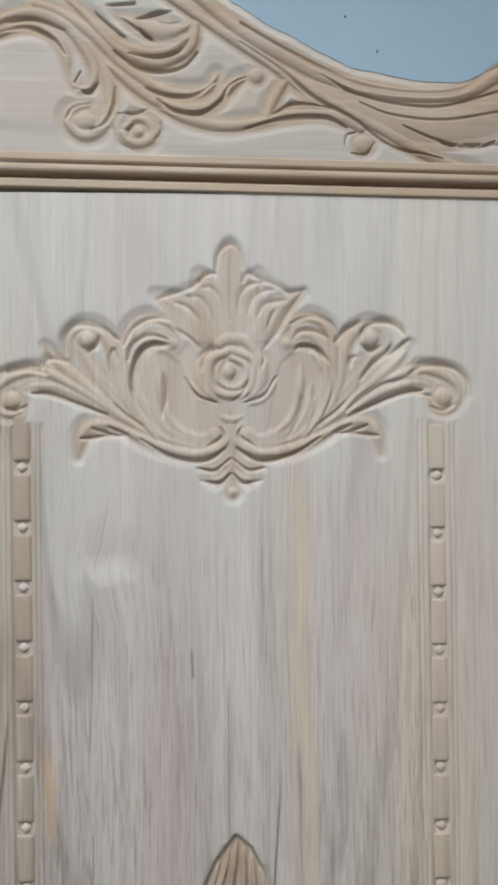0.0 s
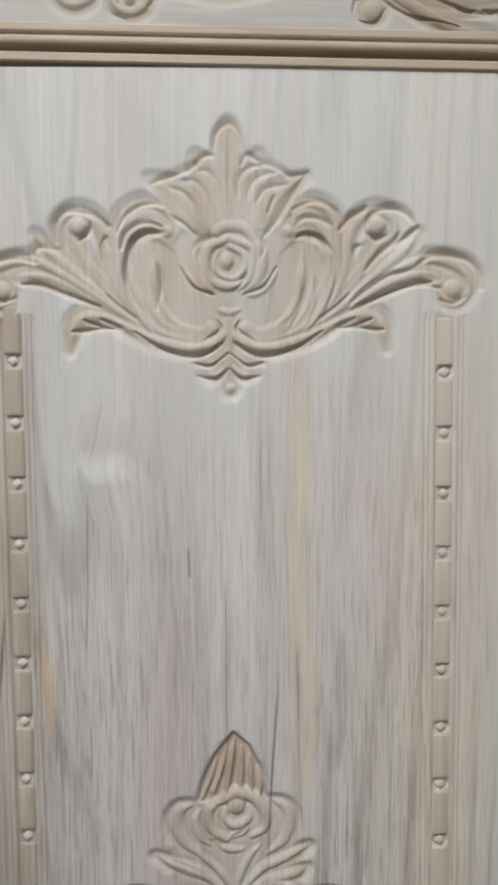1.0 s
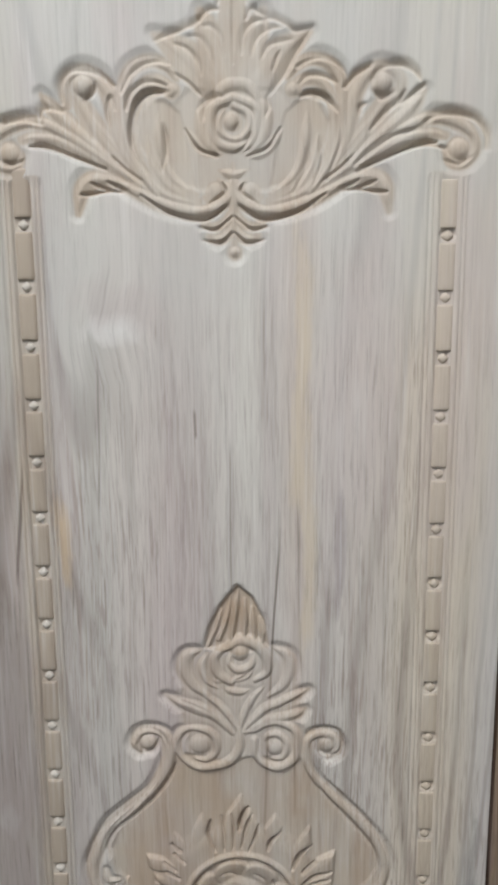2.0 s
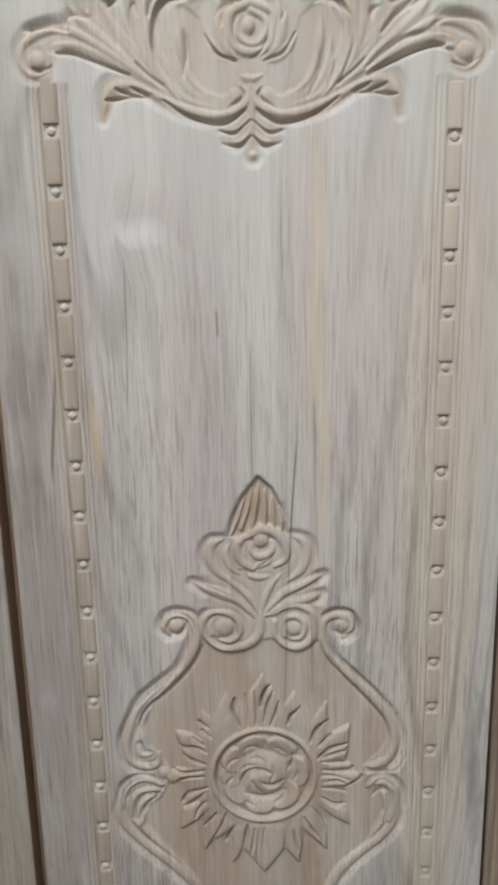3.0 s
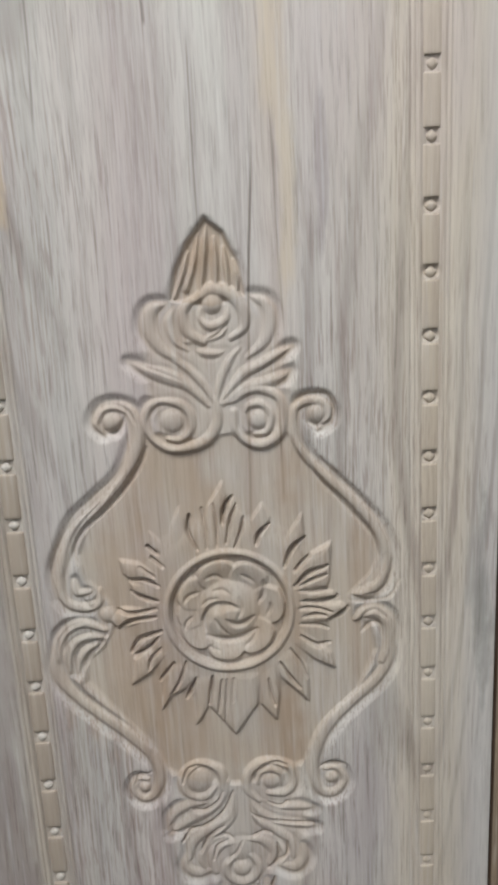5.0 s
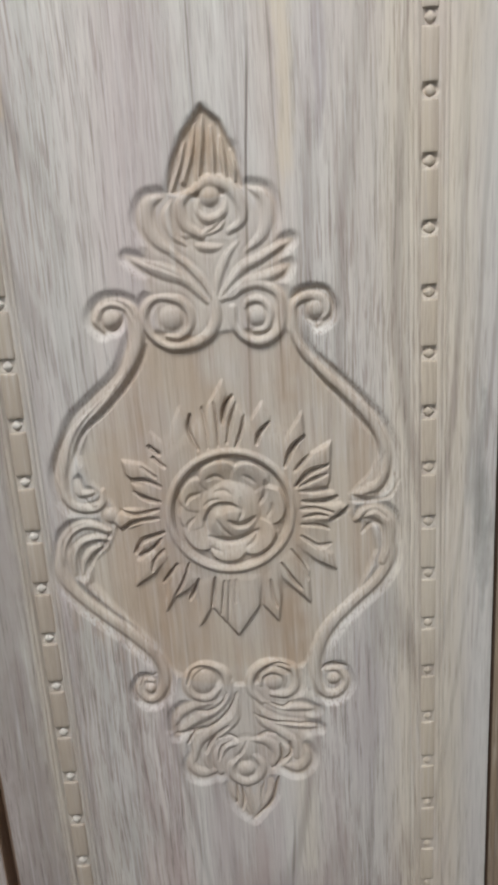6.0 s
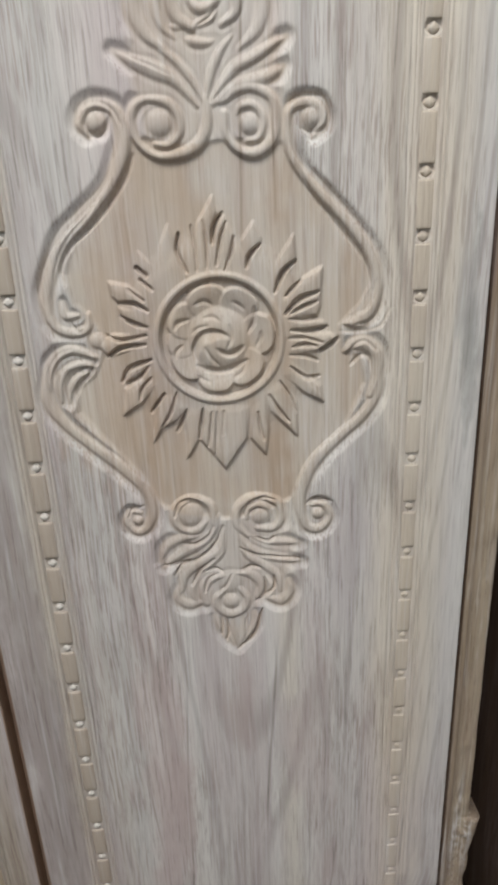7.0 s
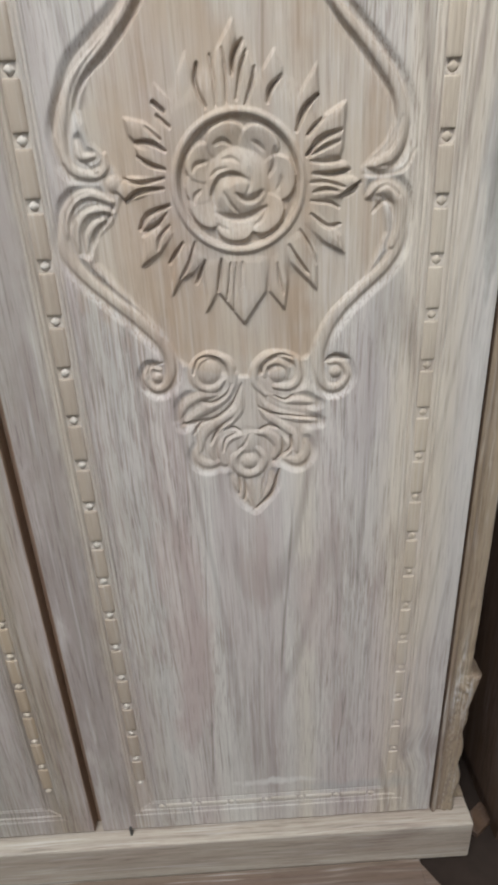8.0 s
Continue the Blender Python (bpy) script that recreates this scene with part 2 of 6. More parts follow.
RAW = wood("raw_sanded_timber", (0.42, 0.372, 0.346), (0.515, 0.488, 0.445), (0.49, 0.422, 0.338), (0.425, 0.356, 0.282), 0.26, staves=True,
           knots=((-0.118, 1.535, 0.05), (0.2, 0.225, 0.05)),
           cracks=((0.028, 0.038, 1.17, 1.36, 0.0010, 0.7), (0.060, 0.050, 1.19, 1.46, 0.0007, 0.35), (0.021, 0.027, 1.03, 1.17, 0.0011, 0.75), (0.052, 0.052, 1.06, 1.15, 0.0010, 0.6),
                   (0.046, 0.041, 0.79, 0.91, 0.0018, 0.6), (0.053, 0.050, 0.79, 0.88, 0.0012, 0.6), (-0.036, -0.037, 1.438, 1.466, 0.0012, 0.5), (0.024, 0.045, 0.36, 0.66, 0.0014, 0.45),
                   (-0.078, -0.056, 0.15, 0.62, 0.0011, 0.5), (-0.203, -0.193, 1.30, 1.42, 0.0014, 0.7), (-0.007, -0.006, 1.28, 1.45, 0.0006, 0.4), (-0.125, -0.122, 1.36, 1.52, 0.0009, 0.45),
                   (0.098, 0.110, 0.22, 0.36, 0.0010, 0.45), (-0.100, -0.112, 0.26, 0.50, 0.0009, 0.4), (0.188, 0.192, 0.28, 0.38, 0.0012, 0.4)),
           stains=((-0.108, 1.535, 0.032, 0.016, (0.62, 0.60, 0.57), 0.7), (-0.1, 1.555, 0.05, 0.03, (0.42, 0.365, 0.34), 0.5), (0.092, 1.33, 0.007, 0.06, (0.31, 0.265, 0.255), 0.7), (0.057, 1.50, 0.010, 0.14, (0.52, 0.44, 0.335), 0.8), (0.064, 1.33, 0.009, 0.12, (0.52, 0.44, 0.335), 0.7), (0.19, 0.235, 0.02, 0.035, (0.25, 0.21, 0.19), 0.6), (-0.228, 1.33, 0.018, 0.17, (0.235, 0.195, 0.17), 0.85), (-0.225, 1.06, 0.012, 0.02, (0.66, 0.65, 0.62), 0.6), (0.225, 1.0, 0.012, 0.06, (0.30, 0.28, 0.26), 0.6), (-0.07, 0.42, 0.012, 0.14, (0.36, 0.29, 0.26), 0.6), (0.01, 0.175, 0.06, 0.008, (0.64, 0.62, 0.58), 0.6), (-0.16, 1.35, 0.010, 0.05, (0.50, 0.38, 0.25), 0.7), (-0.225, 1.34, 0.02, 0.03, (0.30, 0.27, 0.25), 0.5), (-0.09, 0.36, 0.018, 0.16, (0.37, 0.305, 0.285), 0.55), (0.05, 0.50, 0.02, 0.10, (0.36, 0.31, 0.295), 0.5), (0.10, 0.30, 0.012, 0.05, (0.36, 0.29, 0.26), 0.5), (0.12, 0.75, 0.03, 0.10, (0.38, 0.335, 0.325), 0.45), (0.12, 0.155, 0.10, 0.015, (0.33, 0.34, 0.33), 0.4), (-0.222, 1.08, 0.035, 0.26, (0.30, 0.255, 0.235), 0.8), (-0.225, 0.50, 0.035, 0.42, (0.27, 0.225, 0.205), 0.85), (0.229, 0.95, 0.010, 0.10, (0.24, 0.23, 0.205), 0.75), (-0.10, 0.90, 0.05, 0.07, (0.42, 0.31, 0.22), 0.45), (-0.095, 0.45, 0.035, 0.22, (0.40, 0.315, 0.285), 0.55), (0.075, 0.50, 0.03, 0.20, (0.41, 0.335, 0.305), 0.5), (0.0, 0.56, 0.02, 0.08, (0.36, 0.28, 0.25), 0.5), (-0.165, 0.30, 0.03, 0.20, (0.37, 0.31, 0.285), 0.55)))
CORNICE = wood("raw_cornice_timber", (0.345, 0.31, 0.275), (0.39, 0.36, 0.325), (0.37, 0.30, 0.225), (0.32, 0.245, 0.172), 0.2, "x", figure=0.45)
RAIL = wood("raw_rail_timber", (0.33, 0.24, 0.165), (0.39, 0.31, 0.23), (0.38, 0.26, 0.17), (0.42, 0.31, 0.215), 0.2, "x", figure=0.4)
BEAD = wood("raw_moulding_timber", (0.43, 0.375, 0.32), (0.50, 0.455, 0.395), (0.48, 0.40, 0.305), (0.5, 0.38, 0.27), 0.3, figure=0.4)
PLINTH = wood("raw_plinth_timber", (0.32, 0.27, 0.22), (0.43, 0.385, 0.32), (0.40, 0.33, 0.24), (0.5, 0.38, 0.27), 0.4, "x")
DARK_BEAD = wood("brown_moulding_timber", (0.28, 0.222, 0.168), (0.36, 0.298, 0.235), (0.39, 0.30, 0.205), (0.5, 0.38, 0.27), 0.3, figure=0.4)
BROWN = wood("brown_heart_timber", (0.20, 0.145, 0.095), (0.32, 0.255, 0.18), (0.28, 0.185, 0.11), (0.3, 0.2, 0.12), 0.5, bump=0.8)
EDGE = wood("brown_sawn_edge", (0.25, 0.16, 0.105), (0.33, 0.225, 0.15), (0.30, 0.19, 0.115), (0.3, 0.2, 0.12), 0.1)
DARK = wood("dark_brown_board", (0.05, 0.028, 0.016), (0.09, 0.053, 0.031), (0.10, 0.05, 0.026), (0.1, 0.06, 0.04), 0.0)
BLUE = rough_surface("pale_blue_wall_paint", (0.385, 0.535, 0.655), (0.40, 0.55, 0.67), 0.7, 0.75, 0.05, 0.001, 0.15)
FLOOR = rough_surface("brown_dusty_concrete", (0.020, 0.013, 0.010), (0.036, 0.025, 0.019), 2.2, 0.9, 0.4, 0.003)
PLASTER = rough_surface("grey_plaster", (0.42, 0.40, 0.37), (0.52, 0.50, 0.46), 1.2, 0.9, 0.2, 0.003)
SCRAP = wood("brown_rough_sawn_timber", (0.10, 0.075, 0.058), (0.19, 0.15, 0.115), (0.15, 0.10, 0.07), (0.3, 0.2, 0.12), 0.4, "x")
STEEL = rough_surface("dark_nail_steel", (0.05, 0.05, 0.05), (0.09, 0.08, 0.07), 40, 0.5, 0.1, 0.0005)


# ---------------------------------------------------------------- building helpers
def part(name, bm, material_, parent=None, label="", smooth=False):
    me = bpy.data.meshes.new(name)
    bm.normal_update()
    bm.to_mesh(me)
    bm.free()
    if smooth:
        me.polygons.foreach_set("use_smooth", [True] * len(me.polygons))
    me.materials.append(material_)
    ob = new(name, me)
    if parent:
        ob.parent = parent
    return tagged(ob, label)


def box(bm, x0, x1, y0, y1, z0, z1, bevel=0.0):
    made = bmesh.ops.create_cube(bm, size=1.0, matrix=Matrix.Translation(((x0 + x1) / 2, (y0 + y1) / 2, (z0 + z1) / 2)) @ Matrix.Diagonal((x1 - x0, y1 - y0, z1 - z0, 1)))
    if bevel:
        edges = list({e for v in made["verts"] for e in v.link_edges})
        bmesh.ops.bevel(bm, geom=edges, offset=bevel, segments=2, profile=0.5, affect="EDGES")
    return bm


def box_part(name, x0, x1, y0, y1, z0, z1, material_, parent=None, label="", bevel=0.0):
    return part(name, box(bmesh.new(), x0, x1, y0, y1, z0, z1, bevel), material_, parent, label)


def empty(name, label, category, group="", kind=""):
    return tagged(new(name), label, category, group, kind)


def mesh_from_grid(name, verts, faces, normals, cut, material_, parent, label=""):
    """One mesh of the quads in faces (index rows into verts), with the carving's own normals."""
    used, local = np.unique(faces, return_inverse=True)
    local = local.reshape(-1)
    me = bpy.data.meshes.new(name)
    me.vertices.add(len(used))
    me.vertices.foreach_set("co", verts[used].astype(np.float32).reshape(-1))
    me.loops.add(len(local))
    me.loops.foreach_set("vertex_index", local.astype(np.int32))
    me.polygons.add(len(faces))
    me.polygons.foreach_set("loop_start", np.arange(0, len(local), 4, dtype=np.int32))
    me.update(calc_edges=True)
    me.polygons.foreach_set("use_smooth", np.ones(len(faces), dtype=bool))
    at = me.attributes.new("cut", "FLOAT", "POINT")
    at.data.foreach_set("value", cut[used].astype(np.float32))
    me.normals_split_custom_set_from_vertices(normals[used].tolist())
    me.materials.append(material_)
    ob = new(name, me)
    ob.parent = parent
    return tagged(ob, label)


# ---------------------------------------------------------------- carving: ribs, leaves and bosses raised out of a sunk bed
MM = 0.001
BED = -6.2
FRESH = {"carved_crest": 0.75, "carved_finial": 0.6, "carved_pendant": 0.5, "carved_cornice": 0.8}
SLIT = {"carved_sun": 1.8, "carved_crest": 1.5, "carved_pendant": 1.5, "carved_finial": 1.6, "carved_frame": 1.2, "carved_cornice": 1.1}
LOW = {"carved_finial": 0.82, "carved_pendant": 0.78, "carved_frame": 0.85, "carved_crest": 0.78, "carved_cornice": 0.8}
DEPTH = {"carved_crest": -1.9, "carved_finial": -3.0, "carved_pendant": -2.6, "carved_frame": -3.4, "carved_sun": -6.2, "carved_cornice": -1.9}


def smooth01(x):
    x = np.clip(x, 0, 1)
    return x * x * (3 - 2 * x)


class Carving:
    """A carved face over a grid of x and z (mm): heights, and which feature shows at each place."""

    def __init__(self, X, Z, moat):
        self.X, self.Z, self.moat = X, Z, moat
        self.bed = {}
        self.features, self.cuts, self.hollows = [], [], []

    def spline(self, pts):
        p = np.array(pts, float)
        if len(p) == 1:
            return p
        q = np.vstack([2 * p[0] - p[1], p, 2 * p[-1] - p[-2]])
        out = []
        for i in range(1, len(q) - 2):
            s = np.linspace(0, 1, 8, endpoint=False)[:, None]
            a, b, c, d = q[i - 1], q[i], q[i + 1], q[i + 2]
            out.append(0.5 * (2 * b + (c - a) * s + (2 * a - 5 * b + 4 * c - d) * s**2 + (3 * b - a - 3 * c + d) * s**3))
        line = np.vstack(out + [p[-1:]])
        line[:, 2] = np.maximum(line[:, 2], 0.4)
        return line

    def near(self, line):
        """The cells near a line: their indices, distance over half-width, distance past the edge, half-width there."""
        reach = line[:, 2].max() + self.moat + 6
        x0, x1, z0, z1 = line[:, 0].min() - reach, line[:, 0].max() + reach, line[:, 1].min() - reach, line[:, 1].max() + reach
        idx = np.nonzero((self.X > x0) & (self.X < x1) & (self.Z > z0) & (self.Z < z1))
        px, pz = self.X[idx], self.Z[idx]
        if len(line) == 1:
            d, w = np.hypot(px - line[0, 0], pz - line[0, 1]), np.full(px.shape, line[0, 2])
            return idx, d / w, d - w, w
        best, past, bw = np.full(px.shape, 1e9), np.full(px.shape, 1e9), np.ones(px.shape)
        for a, b in zip(line[:-1], line[1:]):
            ex, ez = b[0] - a[0], b[1] - a[1]
            s = np.clip(((px - a[0]) * ex + (pz - a[1]) * ez) / (ex * ex + ez * ez + 1e-9), 0, 1)
            d = np.hypot(px - a[0] - s * ex, pz - a[1] - s * ez)
            w = a[2] + s * (b[2] - a[2])
            better = d / w < best
            best, bw = np.where(better, d / w, best), np.where(better, w, bw)
            past = np.minimum(past, d - w)
        return idx, best, past, bw

    def feature(self, section, group, name, top, pts, mirror):
        for flip in ((1, -1) if mirror else (1,)):
            line = self.spline([(x if flip == 1 else -2 - x, z, w) for x, z, w in pts])
            idx, q, past, w = self.near(line)
            if section == "cut":
                self.cuts.append((idx, SLIT.get(group, 1.0) * top * np.clip(1.6 * (1 - q), 0, 1)))
                continue
            bed = self.bed.setdefault(group, np.full(self.X.shape, 1e3))
            bed[idx] = np.minimum(bed[idx], past)
            qq = np.clip(q, 0, 1)
            flute = 0.24 if name == "shell" else 0.14 if group == "carved_frame" else 0.04
            shape = {"rib": 0.30 * (1 - qq**5) ** 0.6 + 0.70 * (1 - qq**2) ** 0.8 - flute * np.clip((w - 2.5) / 2, 0, 1) * (1 - qq**2) ** 2, "leaf": 0.38 * (1 - qq) + 0.62 * (1 - qq**4) ** 0.55, "blade": 0.18 * (1 - qq) + 0.82 * (1 - qq**5) ** 0.7, "knob": np.sqrt(1 - qq**2), "swell": (1 - qq**2) ** 0.75}[section]
            lift = (top - BED) * LOW.get(group, 1.0) * np.clip(w / 4.2, 0.05, 1) ** 0.6
            self.features.append((group, name, idx, np.where(q < 1, BED * LOW.get(group, 1.0) + lift * shape, -99.0)))

    def scoop(self, group, depth, pts):
        """A gouge cut: a steep wall along the line, the wood rising again over the width on the left of its run."""
        line = self.spline(pts)
        reach = line[:, 2].max() + 3
        idx = np.nonzero((self.X > line[:, 0].min() - reach) & (self.X < line[:, 0].max() + reach) & (self.Z > line[:, 1].min() - reach) & (self.Z < line[:, 1].max() + reach))
        px, pz = self.X[idx], self.Z[idx]
        best, side, width = np.full(px.shape, 1e9), np.ones(px.shape), np.ones(px.shape)
        for a, b in zip(line[:-1], line[1:]):
            ex, ez = b[0] - a[0], b[1] - a[1]
            s = np.clip(((px - a[0]) * ex + (pz - a[1]) * ez) / (ex * ex + ez * ez + 1e-9), 0, 1)
            d = np.hypot(px - a[0] - s * ex, pz - a[1] - s * ez)
            better = d < best
            best = np.where(better, d, best)
            side = np.where(better, np.sign(ex * (pz - a[1]) - ez * (px - a[0])), side)
            width = np.where(better, a[2] + s * (b[2] - a[2]), width)
        full = depth * np.clip(width / (0.6 * line[:, 2].max()), 0, 1)
        ramp_side = np.clip(1 - best / width, 0, 1) ** 1.25
        wall_side = np.clip(1 - best / 2.4, 0, 1) ** 1.4
        self.cuts.append((idx, full * np.where(side > 0, ramp_side, wall_side)))

    def lobe(self, group, name, centre, angle, half, inner, outer, low, high, tilt):
        """A cupped petal of an open flower: it rises from its root to a rounded rim and overlaps its neighbour."""
        reach = outer + 2
        idx = np.nonzero((np.abs(self.X - centre[0]) < reach) & (np.abs(self.Z - centre[1]) < reach))
        dx, dz = self.X[idx] - centre[0], self.Z[idx] - centre[1]
        r = np.hypot(dx, dz)
        off = ((np.degrees(np.arctan2(dz, dx)) - angle + 180) % 360 - 180) / half
        rim = inner + (outer - inner) * np.sqrt(np.clip(1 - np.abs(off) ** 2.6, 0, 1))
        rise = low + (high - low) * smooth01((r - inner + 6) / (outer - inner + 4)) + tilt * off
        h = rise - 1.3 * (1 - np.clip((rim - r) / 2.5, 0, 1)) ** 2
        self.features.append((group, name, idx, np.where((np.abs(off) < 1) & (r < rim) & (r > inner - 12), h, -99.0)))

    def collar(self, group, name, centre, hole, inner, outer, top, low):
        """A flat collar round a hole that sinks gently to its rim."""
        r = np.hypot(self.X - centre[0], self.Z - centre[1])
        idx = np.nonzero((r > hole) & (r < outer))
        self.bed.setdefault(group, np.full(self.X.shape, 1e3))
        self.features.append((group, name, idx, top + (low - top) * smooth01((r[idx] - inner) / (outer - inner))))

    def plate(self, group, name, top, pts, root, drop):
        """A flat-topped petal with crisp sides: highest at its tip, sinking by drop towards the root."""
        p = np.array(pts, float)
        idx = np.nonzero((self.X > p[:, 0].min() - 3) & (self.X < p[:, 0].max() + 3) & (self.Z > p[:, 1].min() - 3) & (self.Z < p[:, 1].max() + 3))
        px, pz = self.X[idx], self.Z[idx]
        inside, dist = np.zeros(px.shape, bool), np.full(px.shape, 1e3)
        for a, b in zip(p, np.roll(p, -1, axis=0)):
            crossing = (a[1] > pz) != (b[1] > pz)
            inside ^= crossing & (px < (b[0] - a[0]) * (pz - a[1]) / (b[1] - a[1] + 1e-12) + a[0])
            e = b - a
            s = np.clip(((px - a[0]) * e[0] + (pz - a[1]) * e[1]) / (e @ e + 1e-9), 0, 1)
            dist = np.minimum(dist, np.hypot(px - a[0] - s * e[0], pz - a[1] - s * e[1]))
        reach = np.hypot(px - root[0], pz - root[1])
        far = np.hypot(p[:, 0] - root[0], p[:, 1] - root[1]).max()
        rise = top - drop * np.clip(1 - (reach - 60) / (far - 60), 0, 1)
        h = BED + (rise - BED) * (0.78 + 0.22 * np.clip(dist / 7, 0, 1)) * np.clip(dist / 2.0, 0, 1) ** 0.6
        self.bed.setdefault(group, np.full(self.X.shape, 1e3))
        self.features.append((group, name, idx, np.where(inside, h, -99.0)))

    def hollow(self, group, depth, pts, mirror, edge=4.0):
        for flip in ((1, -1) if mirror else (1,)):
            p = np.array([(x if flip == 1 else -2 - x, z) for x, z in pts], float)
            inside, dist = np.zeros(self.X.shape, bool), np.full(self.X.shape, 1e3)
            for a, b in zip(p, np.roll(p, -1, axis=0)):
                crossing = (a[1] > self.Z) != (b[1] > self.Z)
                with np.errstate(divide="ignore", invalid="ignore"):
                    inside ^= crossing & (self.X < (b[0] - a[0]) * (self.Z - a[1]) / (b[1] - a[1] + 1e-12) + a[0])
                e = b - a
                s = np.clip(((self.X - a[0]) * e[0] + (self.Z - a[1]) * e[1]) / (e @ e), 0, 1)
                dist = np.minimum(dist, np.hypot(self.X - a[0] - s * e[0], self.Z - a[1] - s * e[1]))
            self.hollows.append((group, depth, np.where(inside, -dist, dist), edge))

    def finish(self, base):
        """Heights in mm, the label of each cell and how freshly cut the wood is."""
        groups = list(self.bed)
        ground, label, cut = base.copy(), np.full(self.X.shape, -1), np.zeros(self.X.shape)
        for g, group in enumerate(groups):
            wide = 7.5 if self.moat < 7 else self.moat
            g_here = DEPTH[group] * (1 - smooth01((self.bed[group] - 0.6) / wide))
            label[self.bed[group] < self.moat] = g
            cut = np.maximum(cut, FRESH.get(group, 0.7) * (1 - smooth01((self.bed[group] + 0.5) / (0.6 * self.moat))))
            ground = np.minimum(ground, g_here)
        for group, depth, dist, edge in self.hollows:
            ground = np.minimum(ground, depth * (1 - smooth01((dist + edge / 2) / edge)))
            label[dist < 0] = groups.index(group) if group in groups else -1
            cut = np.maximum(cut, min(1.0, -depth / 5) * (1 - smooth01((dist + edge / 2) / edge)))
        height = ground.copy()
        for f, (group, name, idx, h) in enumerate(self.features):
            better = h > height[idx]
            sub = tuple(i[better] for i in idx)
            height[sub], label[sub] = h[better], groups.index(group) if name == "bed" else len(groups) + f
        for idx, depth in self.cuts:
            height[idx] -= depth
            cut[idx] = np.maximum(cut[idx], np.clip(depth / 3, 0, 0.75))
        return height, label, cut, groups


def soften(h, rounds=1):
    for _ in range(rounds):
        p = np.pad(h, 1, mode="edge")
        h = (4 * h + p[:-2, 1:-1] + p[2:, 1:-1] + p[1:-1, :-2] + p[1:-1, 2:]) / 8
    return h


def whole_features(owner, first, count):
    """Keeps each carved feature's largest patch; cut-off slivers go to whatever lies beside them."""
    owner = owner.copy()
    for f in range(first, first + count):
        r, c = np.nonzero(owner == f)
        if not len(r):
            continue
        mask = np.zeros((int(np.ptp(r)) + 3, int(np.ptp(c)) + 3), bool)
        mask[r - r.min() + 1, c - c.min() + 1] = True
        left = set(zip(*(a.tolist() for a in np.nonzero(mask))))
        patches = []
        while left:
            todo = [left.pop()]
            patch = list(todo)
            while todo:
                i, j = todo.pop()
                for k in ((i + 1, j), (i - 1, j), (i, j + 1), (i, j - 1)):
                    if k in left:
                        left.remove(k)
                        todo.append(k)
                        patch.append(k)
            patches.append(patch)
        patches.sort(key=len)
        for patch in patches[:-1]:
            for i, j in patch:
                owner[i + r.min() - 1, j + c.min() - 1] = -9
    for _ in range(400):
        if not (owner == -9).any():
            break
        for way, axis in ((1, 0), (-1, 0), (1, 1), (-1, 1)):
            beside = np.roll(owner, way, axis)
            owner = np.where((owner == -9) & (beside != -9), beside, owner)
    return owner


def lay_carving(carving, base, parent, material_, front, body, labels, rounds=1, machined=0.0):
    """Turns a finished carving into meshes: the plain board, each carved group, and each carved feature under its group."""
    height, label, cut, groups = carving.finish(base)
    height = soften(height, rounds)
    cut = np.maximum(cut, machined)
    X, Z = carving.X, carving.Z
    wobble = 0.10 * np.sin(X / 9.0 + 2 * np.sin(Z / 23)) * np.sin(Z / 31.0 + X / 17)
    Y = front - (height + wobble) * MM
    verts = np.stack([X * MM, Y, Z * MM], axis=-1)
    du, dv = np.gradient(verts, axis=1), np.gradient(verts, axis=0)
    normal = np.cross(du, dv)
    normal /= np.linalg.norm(normal, axis=-1, keepdims=True)
    rows, cols = X.shape
    index = np.arange(rows * cols).reshape(rows, cols)
    quads = np.stack([index[:-1, :-1], index[:-1, 1:], index[1:, 1:], index[1:, :-1]], axis=-1).reshape(-1, 4)
    owner = whole_features(label[:-1, :-1], len(groups), len(carving.features)).reshape(-1)
    verts, normal, cut = verts.reshape(-1, 3), normal.reshape(-1, 3), cut.reshape(-1)
    board = mesh_from_grid(body, verts, quads[owner == -1], normal, cut, material_, parent, labels.get(body, ""))
    for g, group in enumerate(groups):
        mesh_from_grid(group, verts, quads[owner == g], normal, cut, material_, board, labels.get(group, ""))
    for f, (group, name, idx, h) in enumerate(carving.features):
        mine = quads[owner == len(groups) + f]
        if len(mine):
            mesh_from_grid(name, verts, mine, normal, cut, material_, board)
    return board


# ---------------------------------------------------------------- the carved wardrobe door
DOOR_L, DOOR_R, DOOR_B, DOOR_T = -247.0, 241.2, 88.0, 1858.0
STRIP_X, STRIP_Z, STRIP_TOP = 180.0, 134.0, 1663.0
PITCH = 51.25


def steps(stops):
    """Places from stretch to stretch: (start, spacing), ..., (end, 0)."""
    out = []
    for (a, s), (b, _) in zip(stops[:-1], stops[1:]):
        out += list(np.linspace(a, b, max(1, round((b - a) / s)), endpoint=False))
    return np.array(out + [stops[-1][0]])


xs = steps([(DOOR_L + 1, 4), (-210, 1.2), (-196, 0.7), (-164, 0.9), (164, 0.7), (196, 1.2), (210, 4), (DOOR_R - 1, 0)])
zs = steps([(DOOR_B + 1, 4), (116, 0.8), (152, 6), (585, 0.9), (1325, 7), (1575, 0.9), (1832, 5), (DOOR_T - 1, 0)])
X, Z = np.meshgrid(xs, zs)
door_carving = Carving(X, Z, 6.5)


def rib(group, name, top, pts, mirror=False):
    CURRENT[0].feature("rib", group, name, top, pts, mirror)


def leaf(group, name, top, pts, mirror=False):
    CURRENT[0].feature("leaf", group, name, top, pts, mirror)


